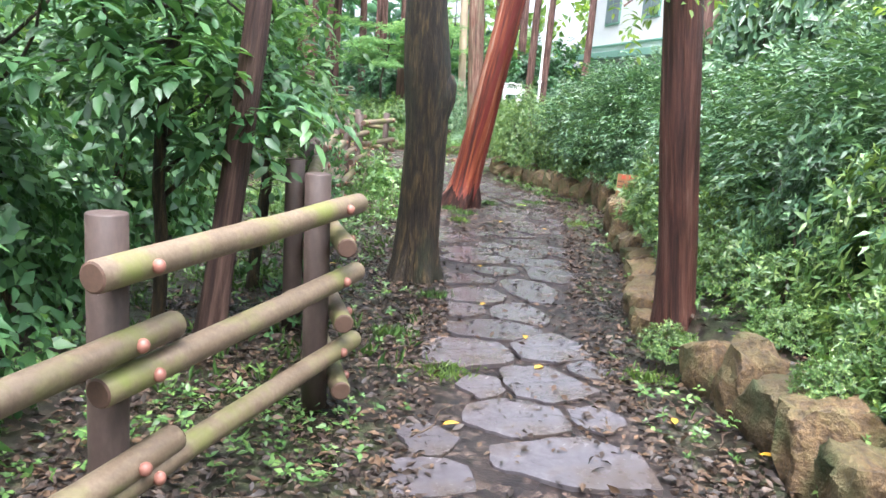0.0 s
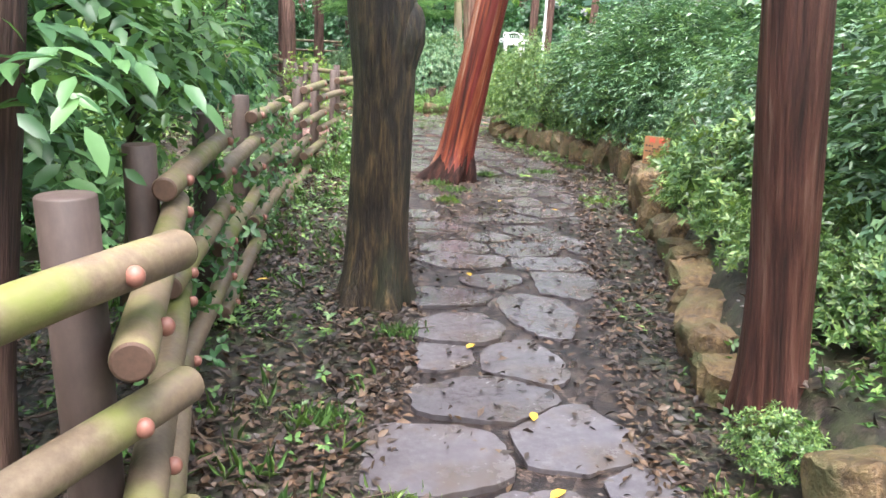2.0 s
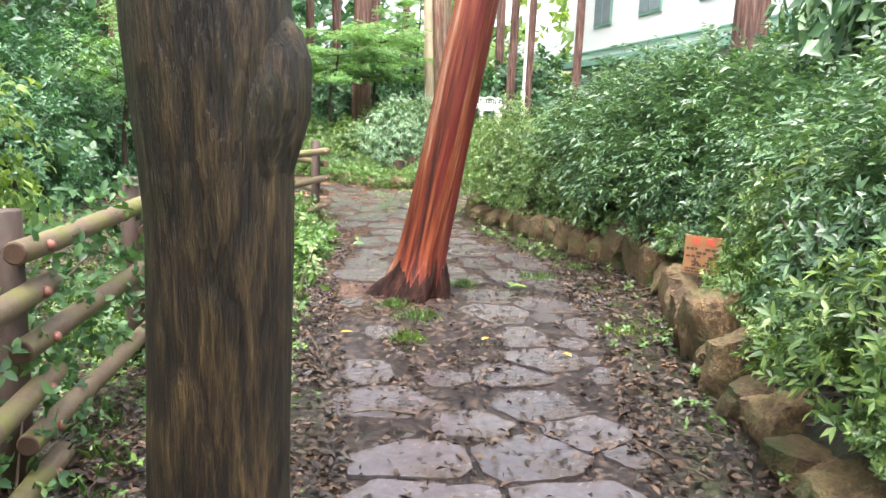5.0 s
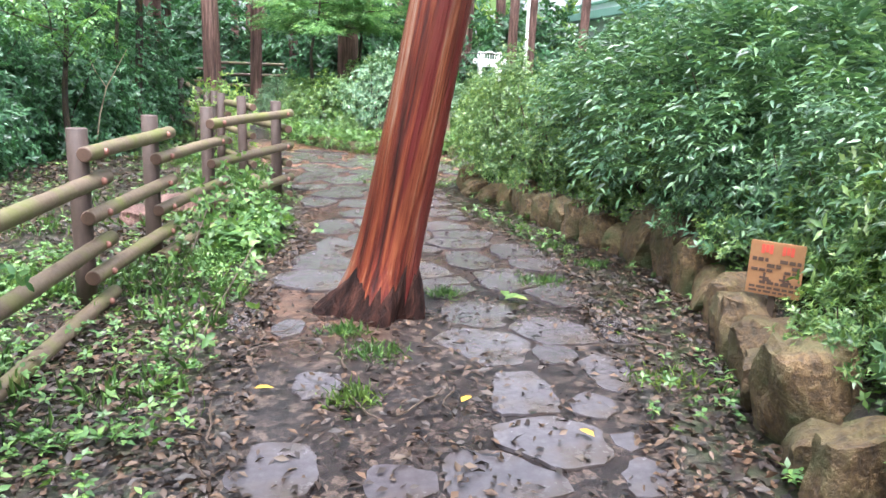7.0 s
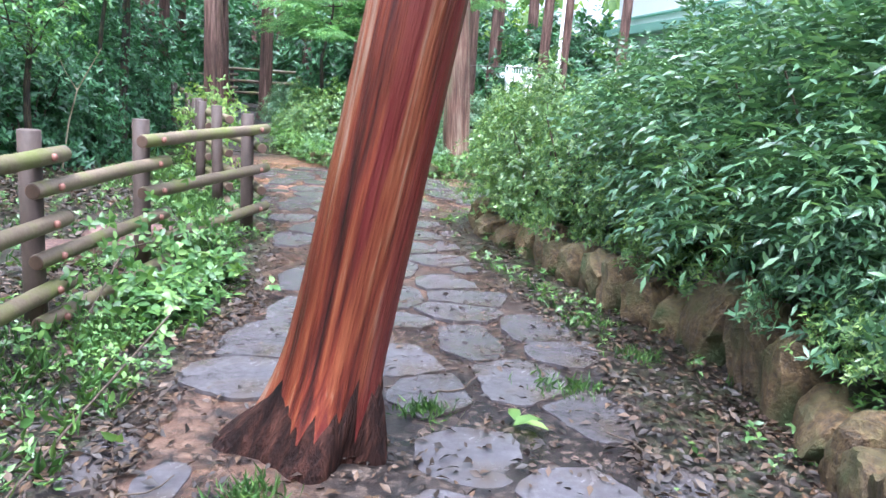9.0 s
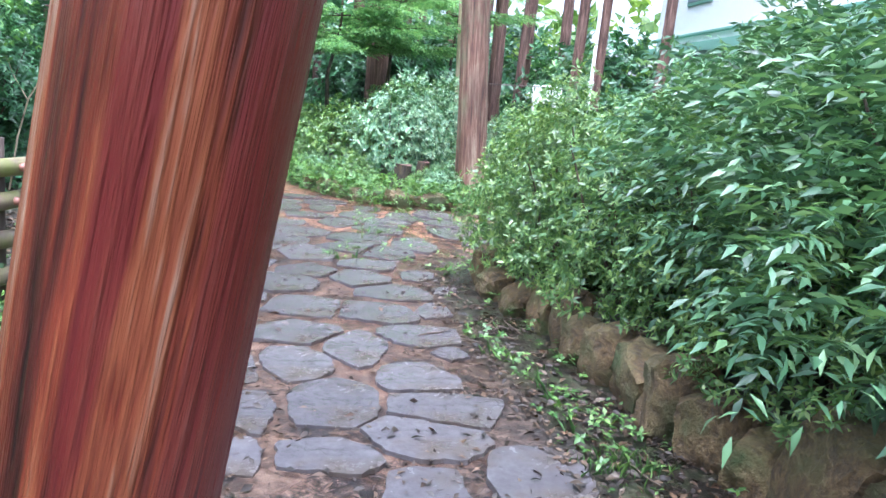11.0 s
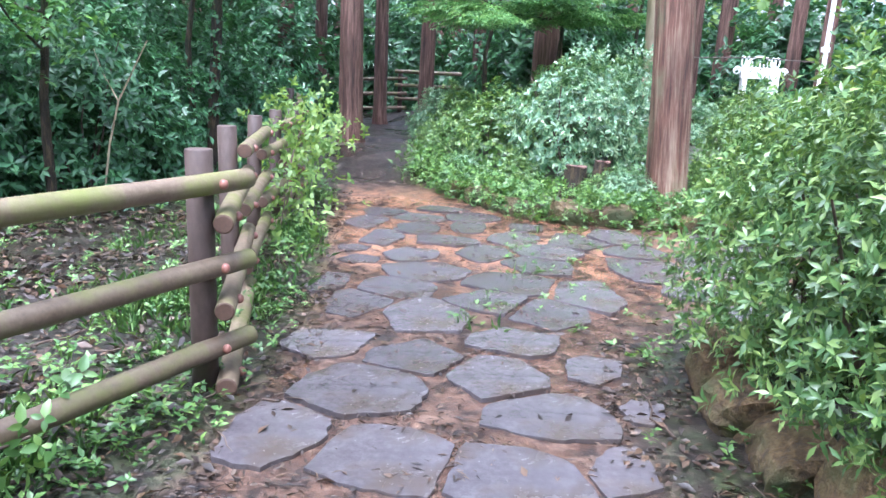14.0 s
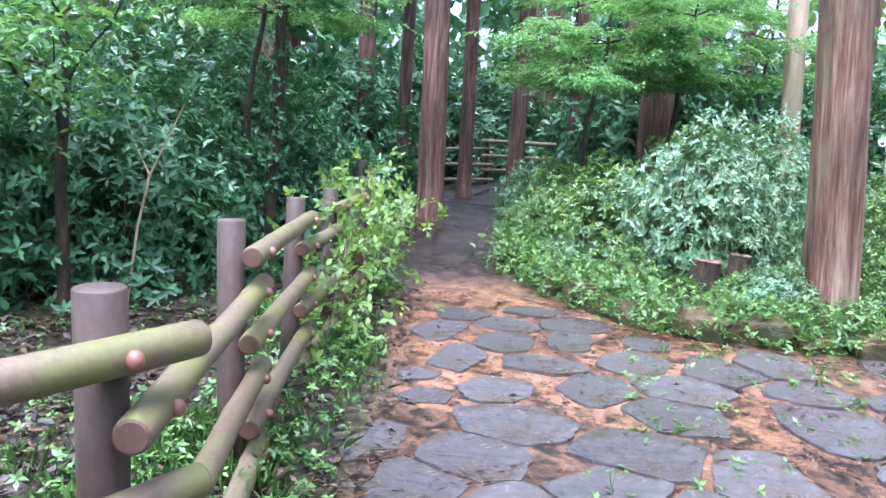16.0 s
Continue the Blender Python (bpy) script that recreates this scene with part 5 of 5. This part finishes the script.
# ---- small things of the bed ----
def stump(x, y, r, h, label):
    t = thing("tree_stump", label, "stump", at_ground(x, y, -0.04), 30)
    v, f = tube([(0, 0, 0), (0, 0, h * 0.3), (0.01, 0, h * 0.7), (0.02, 0, h)], [r * 1.25, r * 1.05, r, r * 0.96], 22, 0.16, x)
    mesh_part("trunk", v, f, BARK_DARK, t, "", True)
    bm = bmesh.new()
    bm.faces.new([bm.verts.new((0.02 + r * 0.96 * math.cos(k * math.tau / 22), r * 0.96 * math.sin(k * math.tau / 22), h - 0.004 + 0.01 * math.sin(k))) for k in range(22)])
    part("cut_face", bm, BARK_BROWN, t, "weathered cut face")


stump(1.45, 20.5, 0.13, 0.4, "old weathered tree stump on the planted bed")
stump(1.75, 20.75, 0.1, 0.42, "slim dark stump beside a larger one")


def build_sign():
    t = thing("sign", "small orange-brown notice board with red and dark writing", "sign", at_ground(3.25, 9.53, -0.02), -40.7)
    base = ground_z(3.25, 9.53)
    z0, z1 = 0.355 - base, 0.65 - base
    box_part("board", (-0.137, -0.008, z0, 0.137, 0.008, z1), SIGN, t, 0.003)
    box_part("stake", (-0.018, 0.009, 0, 0.018, 0.03, z1 - 0.04), TWIG, t, 0.003, "dark wooden stake")
    for x in (-0.05, 0.055):
        for k in range(3):
            box_part("red_mark", (x - 0.03 + 0.021 * k, -0.011, z1 - 0.066 + 0.006 * (k % 2), x - 0.013 + 0.021 * k, -0.0085, z1 - 0.016), SIGN_RED, t, 0.001)
    r2 = random.Random(4)
    for row, (zz, hh) in enumerate([(0.185, 0.02), (0.155, 0.02), (0.13, 0.016), (0.062, 0.016), (0.035, 0.014), (0.014, 0.012)]):
        x = -0.12
        while x < 0.11:
            w = r2.uniform(0.015, 0.045)
            if r2.random() < 0.8:
                box_part("writing_bar", (x, -0.0105, z0 + zz, min(0.125, x + w), -0.0085, z0 + zz + hh), SIGN_INK, t, 0.0005)
            x += w + 0.008
    for x in (-0.055, 0.045):
        for dx, dz, w, h in ((0, 0.075, 0.012, 0.05), (-0.018, 0.09, 0.05, 0.011), (0.012, 0.078, 0.03, 0.011)):
            box_part("writing_bar", (x + dx, -0.0105, z0 + dz, x + dx + w, -0.0085, z0 + dz + h), SIGN_INK, t, 0.0005)


build_sign()


def build_gate():
    t = thing("ornamental_gate", "white painted gate arch with scrolled ends and finials", "gate", (4.6, 27.4, ground_z(4.6, 27.4) - 0.03), 12)
    base = ground_z(4.6, 27.4)

    def rod(name, pts, r):
        v, f = tube(pts, [r] * len(pts), 8)
        mesh_part(name, v, f, WHITE, t, "", True)
    for x in (-0.3, 0.27):
        w = 0.05 if x < 0 else 0.1
        box_part("pillar", (x - w, -0.07, 0, x + w, 0.07, 1.75 - base), WHITE, t, 0.01)
        for d in (-0.04, 0.045):
            rod("finial", [(x + d + 0.04 * math.cos(a * 0.5236), 0, 2.0 - base + 0.09 * math.sin(a * 0.5236)) for a in range(13)], 0.018)
    box_part("beam", (-0.38, -0.05, 1.68 - base, 0.38, 0.05, 1.9 - base), WHITE, t, 0.01)
    rod("arch", [(-0.02 + 0.27 * math.cos(a * 0.2618), 0, 1.9 - base + 0.2 * math.sin(a * 0.2618)) for a in range(13)], 0.022)
    for k in range(5):
        rod("bar", [(-0.17 + 0.075 * k, 0, 1.88 - base), (-0.17 + 0.075 * k, 0, 2.02 - base)], 0.012)
    for x in (-0.45, 0.45):
        rod("scroll", [(x + (0.085 - 0.003 * a) * math.cos(a * 0.45), 0, 1.82 - base + (0.085 - 0.003 * a) * math.sin(a * 0.45)) for a in range(22)], 0.018)


build_gate()


# ---- vines, weeds and fallen leaves ----
def stuff(name, pieces, mat, label, category):
    v, f = joined(pieces)
    return tagged(mesh_part(name, v, f, mat), label, category, kind="stuff")


def scatter(g, n, x0, x1, y0, y1, keep):
    out = []
    while len(out) < n:
        x, y = g.uniform(x0, x1), g.uniform(y0, y1)
        if g.uniform() < keep(x, y):
            out.append((x, y, ground_z(x, y)))
    return np.array(out)


def wall_gap(x, y):
    return -line_side(WALL, x, y) if y < 17.5 else 9.0


def patch(x, y, s=0.9, o=0.0):
    return smooth(-0.15, 0.35, noise.noise((x * s + o, y * s, 4.0 + o)))


g = np.random.default_rng(21)
flat = np.array([[0, 0, 1.0]])


def lying(g, p, length, width, shape, lift=0.012, tilt=0.3, droop=0.1):
    n = len(p)
    ang = g.uniform(0, 6.283, n)
    axis = np.stack([np.cos(ang), np.sin(ang), g.normal(0, tilt * 0.6, n)], axis=1)
    base = p + np.stack([np.zeros(n), np.zeros(n), g.uniform(0.3, 1.0, n) * lift + 0.004], axis=1)
    return leaves(base, axis, flat + g.normal(0, tilt, (n, 3)), length * g.uniform(0.5, 1.3, n), width, 0.35, droop, shape)


def litter_keep(x, y):
    if x > path_right(y) - 0.1 and y > 17.2:
        return 0.15
    gap = wall_gap(x, y)
    if gap < 0.02:
        return 0.25 if gap > -1.2 else 0.0
    inside = path_left(y) + 0.1 < x < path_right(y) - 0.1
    if inside:
        return 0.13 if y < 7.5 else 0.3 if y < 10.4 and abs(x - 1.25) < 0.5 else 0.1
    return 1.0 if x > -1.8 else 0.5


p = scatter(g, 17000, -4.0, 4.2, 1.6, 20.5, litter_keep)
stuff("leaf_litter", [lying(g, p, 0.06, 0.42, "lance", 0.02, 0.4)], LITTER, "brown dead leaves strewn over the soil", "leaf litter")
p = scatter(g, 24000, -1.5, 3.4, 1.8, 13.0, lambda x, y: litter_keep(x, y) * (0.35 + 0.65 * patch(x, y, 1.3, 11)))
stuff("leaf_litter", [lying(g, p, 0.055, 0.45, "lance", 0.025, 0.45)], LITTER, "damp brown leaves piled along the path", "leaf litter")
p = scatter(g, 12000, -1.3, 3.4, 1.8, 19.5, litter_keep)
stuff("leaf_litter", [lying(g, p, 0.035, 0.5, "cheap", 0.015, 0.4)], LITTER, "small brown leaf scraps on the wet path", "leaf litter")
p = scatter(g, 15000, -1.4, 2.6, 10.8, 20.2, lambda x, y: (0.12 + 0.88 * patch(x, y, 1.7, 5)) * (0.9 if path_left(y) < x < path_right(y) else 0.4))
stuff("needles", [lying(g, p, 0.048, 0.18, "cheap", 0.01, 0.2)], LITTER, "brown needles and chips between the flagstones", "needles")
p = scatter(g, 7000, -4.2, 0.3, 11.5, 18.8, lambda x, y: 0.2 + 0.8 * patch(x, y, 1.1, 17) if x < path_left(y) - 0.35 else 0.0)
stuff("leaf_litter", [lying(g, p, 0.075, 0.45, "lance", 0.03, 0.45)], LITTER, "brown dead leaves lying behind the log fence", "leaf litter")

for x, y, a in [(0.35, 3.2, 20), (1.52, 3.3, 70), (0.95, 4.0, 40), (0.8, 2.45, 150), (1.0, 4.55, 80), (0.55, 9.15, 10), (1.5, 9.0, 50), (2.02, 8.65, 120), (-0.42, 6.3, 30), (0.95, 6.5, 100), (1.9, 3.0, 160), (0.8, 5.3, 55)]:
    m = np.array([[x, y, ground_z(x, y) + 0.03]])
    v, f = leaves(np.zeros((1, 3)), np.array([[1.0, 0, 0.05]]), flat, [0.09], 0.45, 0.3, 0.1, "broad")
    ob = mesh_part("fallen_leaf", v, f, YELLOW_FALLEN)
    ob.matrix_basis = pose(x, y, ground_z(x, y) + 0.034, 0, 0, a)
    tagged(ob, "fallen yellow leaf lying on the path", "leaf", "fallen yellow leaves")
v, f = leaves(np.array([[0, 0, 0], [0.02, 0.03, 0.01], [0.05, 0, 0.01]]), np.array([[1.0, 0.2, 0.1], [0.4, 1, 0.1], [0.8, -0.8, 0.1]]), np.repeat(flat, 3, axis=0), [0.17, 0.13, 0.12], 0.5, 0.4, 0.1, "broad")
ob = mesh_part("fallen_leaf", v, f, PALE_LEAF)
ob.matrix_basis = pose(2.0, 10.6, ground_z(2.0, 10.6) + 0.03, 0, 0, 15)
tagged(ob, "crumpled pale leaf lying on the wet path", "leaf")


def build_twigs():
    r2 = random.Random(15)
    made = 0
    while made < 150:
        x, y = r2.uniform(-1.3, 3.2), r2.uniform(2.0, 17.0)
        if r2.random() > litter_keep(x, y) or wall_gap(x, y) < 0.1:
            continue
        ln, a = r2.uniform(0.12, 0.5), r2.uniform(0, 3.14)
        pts = [(q.x, q.y, q.z) for q in curved((0, 0, 0.012), (ln, 0, 0.02), 6, 0.09, made * 1.7)]
        v, f = tube(pts, list(np.linspace(0.007, 0.003, 6) * r2.uniform(0.6, 1.2)), 5)
        ob = mesh_part("twig", v, f, TWIG, None, "", True)
        ob.matrix_basis = pose(x, y, ground_z(x, y) + 0.008, 0, 0, math.degrees(a))
        tagged(ob, "thin dead twig lying on the ground", "twig", "twigs on the ground")
        made += 1


build_twigs()


def weed_keep(x, y):
    gap = wall_gap(x, y)
    if gap < 0.03:
        return 0.5 * patch(x, y, 1.2, 7) if gap > -0.8 else 0
    if 0 < gap < 0.75 and x > path_right(y):
        return 0.55 * patch(x, y, 1.6, 3) * (0.35 + 0.65 * smooth(11, 13, y))
    left = path_left(y) - x
    if left > 0:
        strip = 1.0 if y > 8.6 else 0.35
        return (patch(x, y, 1.1) * 0.9 + 0.25) * strip * smooth(0.0, 0.5, left) * (1 - (0.85 if y > 12 else 0.6) * smooth(0.9 if y > 12 else 1.6, 1.6 if y > 12 else 2.4, left))
    if y > 19.3 and x > -1.4:
        d = -line_side(BED, x, y)
        if d > -0.35:
            return 0.9 * (0.4 + patch(x, y, 2.0, 2))
    if y > 15.8 and x > 0.9:
        return 0.28 * patch(x, y, 2.4, 9)
    return 0.0


p = scatter(g, 10500, -3.6, 4.4, 1.9, 22.0, weed_keep)
out = flat + g.normal(0, 0.3, (len(p), 3))
hgt = g.uniform(0.01, 0.11, (len(p), 1)) * np.where(p[:, 1:2] > 19.3, 2.2, np.where((p[:, 0:1] > 0.9) & (p[:, 1:2] > 15.8), 0.35, 1.0))
stuff("weeds", [rosettes(g, p + flat * hgt, out, 5, 0.047, 0.5, 1.0, "lance", 0.2, 0.35)], WEED_LEAF, "low green weeds and seedlings along the path", "weeds")
p = scatter(g, 2600, -2.4, 4.2, 2.0, 20.4, lambda x, y: weed_keep(x, y) * patch(x, y, 0.8, 5) * (1.0 if x < path_left(y) else 0.15))
n = len(p)
k = 5
base = np.repeat(p, k, axis=0) + g.normal(0, 0.02, (n * k, 3)) * np.array([[1, 1, 0]])
stuff("grass", [leaves(base, g.normal(0, 0.5, (n * k, 3)) + flat, g.normal(size=(n * k, 3)), g.uniform(0.04, 0.13, n * k), 0.035, 0.2, 0.35, "cheap")], WEED_LEAF, "thin grass blades among the weeds", "grass")


q = np.array(BED[2:7])
i = g.integers(0, len(q) - 1, 1700)
w = g.uniform(0, 1, (1700, 1))
p = q[i] * (1 - w) + q[i + 1] * w + g.normal(0, 0.2, (1700, 2)) + np.array([[-0.06, -0.1]])
p = np.array([(a, b, ground_z(a, b)) for a, b in p])
p = p + flat * g.uniform(0.02, 0.4, (len(p), 1))
stuff("weeds", [rosettes(g, p, flat + g.normal(0, 0.5, (len(p), 3)), 6, 0.06, 0.45, 1.0, "lance", 0.2, 0.35)], WEED_LEAF, "green weeds growing over the low bed edging", "weeds")


def tuft(x, y, r, n, seed, mat=WEED_LEAF, ln=0.1, label="mossy tuft of fine grass on the path"):
    g2 = np.random.default_rng(seed)
    d = g2.normal(0, r * 0.5, (n, 3)) * np.array([[1, 0.8, 0]])
    v, f = leaves(d, g2.normal(0, 0.6, (n, 3)) + flat * 0.8, g2.normal(size=(n, 3)), ln * g2.uniform(0.4, 1.1, n), 0.05, 0.2, 0.3, "cheap")
    ob = mesh_part("grass_tuft", v, f, mat)
    ob["kind"] = "stuff"
    ob.matrix_basis = pose(x, y, ground_z(x, y), 0, 0, 0)
    tagged(ob, label, "grass")


for k, (x, y, r) in enumerate([(0.42, 3.95, 0.16), (1.1, 9.65, 0.16), (0.95, 10.0, 0.12), (1.0, 9.1, 0.14), (1.62, 10.75, 0.12), (2.35, 11.1, 0.18), (1.6, 3.95, 0.13), (0.45, 5.55, 0.12), (0.15, 4.6, 0.12), (2.6, 9.3, 0.2), (2.75, 12.2, 0.2), (2.9, 11.6, 0.16)]):
    tuft(x, y, r, 220, 200 + k, WEED_LEAF if k % 3 else PALE_LEAF, 0.075)


def vine(points, spread, n, leaf, mat, seed, label):
    g2 = np.random.default_rng(seed)
    pts = np.array(points)
    i = g2.integers(0, len(pts) - 1, n)
    q = g2.uniform(0, 1, (n, 1))
    p = pts[i] * (1 - q) + pts[i + 1] * q + g2.normal(0, 1, (n, 3)) * np.array([spread])
    v, f = rosettes(g2, p, g2.normal(size=(n, 3)) * 0.6 + np.array([[0.5, -0.5, 0.3]]), 4, leaf, 0.55, 1.0, "broad", 0.2, 0.2)
    t = thing("vine", label, "vine")
    mesh_part("leaves", v, f, mat, t)
    v, f = tube([tuple(a) for a in pts], [0.006] * len(pts), 5)
    mesh_part("stem", v, f, TWIG, t)


vine([(-0.5, 4.6, -0.05), (-0.52, 5.0, 0.4), (-0.6, 5.6, 0.55), (-0.62, 6.3, 0.3)], (0.1, 0.25, 0.22), 190, 0.06, BROAD_LEAF, 301, "ivy climbing over the log fence rails")
vine([(-0.6, 7.0, -0.05), (-0.66, 7.4, 0.6), (-0.62, 8.0, 0.75), (-0.6, 8.8, 0.5)], (0.1, 0.4, 0.28), 330, 0.06, BROAD_LEAF, 302, "ivy climbing over the log fence rails")
vine([(-0.3, 11.6, -0.05), (-0.25, 12.2, 0.3), (-0.12, 12.9, 0.25), (0.0, 13.6, 0.2)], (0.15, 0.3, 0.15), 150, 0.065, WEED_LEAF, 303, "green climbing weed under the log fence rails")
vine([(-1.0, 17.7, -0.05), (-1.1, 18.2, 0.6), (-1.25, 18.8, 0.85), (-1.5, 19.5, 0.8), (-1.8, 20.2, 0.4)], (0.22, 0.3, 0.22), 480, 0.07, PALE_LEAF, 304, "mound of light green creeper swallowing the fence")
vine([(0.15, 9.2, -0.05), (0.2, 12.4, 0.1), (0.3, 12.8, 0.12)], (0.12, 0.2, 0.06), 30, 0.07, WEED_LEAF, 305, "leafy creeper on the ground")
for k, (x, y, r) in enumerate([(0.0, 12.3, 0.3), (0.1, 11.9, 0.28), (0.15, 12.75, 0.2)]):
    g2 = np.random.default_rng(400 + k)
    n = 90
    d = g2.normal(0, r * 0.5, (n, 3)) * np.array([[1, 1, 0]]) + flat * g2.uniform(0.03, 0.22, (n, 1))
    v, f = rosettes(g2, d, flat + g2.normal(0, 0.3, (n, 3)), 5, 0.085, 0.55, 1.0, "broad", 0.25, 0.2)
    ob = mesh_part("herb_patch", v, f, WEED_LEAF)
    ob["kind"] = "stuff"
    ob.matrix_basis = pose(x, y, ground_z(x, y), 0, 0, 0)
    tagged(ob, "broad-leaved green herb growing beside the path", "plant", "herbs beside the path")
# bent bare stems left of the fence
bare = thing("bare_stem", "pale bare forked stem leaning before the dark shrubs", "plant", at_ground(-3.3, 18.4))
v, f = tube([(0, 0, 0), (0.12, 0, 0.7), (0.25, 0, 1.15), (0.6, 0, 1.75)], [0.014, 0.012, 0.011, 0.006], 6)
mesh_part("stem", v, f, BARK_PALE, bare, "", True)
v, f = tube([(0.25, 0, 1.15), (0.1, 0, 1.4), (0.0, 0, 1.65)], [0.009, 0.007, 0.004], 6)
mesh_part("side_stem", v, f, BARK_PALE, bare, "", True)

# rotten wood behind the fence
r3 = random.Random(77)
for x, y, w, d, h, a in ((-0.75, 13.7, 0.55, 0.32, 0.22, 20), (-1.1, 13.2, 0.4, 0.3, 0.16, 70)):
    ob = part("rotten_log", stone_mesh(r3, w, d, h), BARK_BROWN)
    ob.matrix_basis = pose(x, y, ground_z(x, y) + h * 0.3, 0, 0, a)
    tagged(ob, "crumbling red-brown rotten log behind the log fence", "log", "rotten logs")
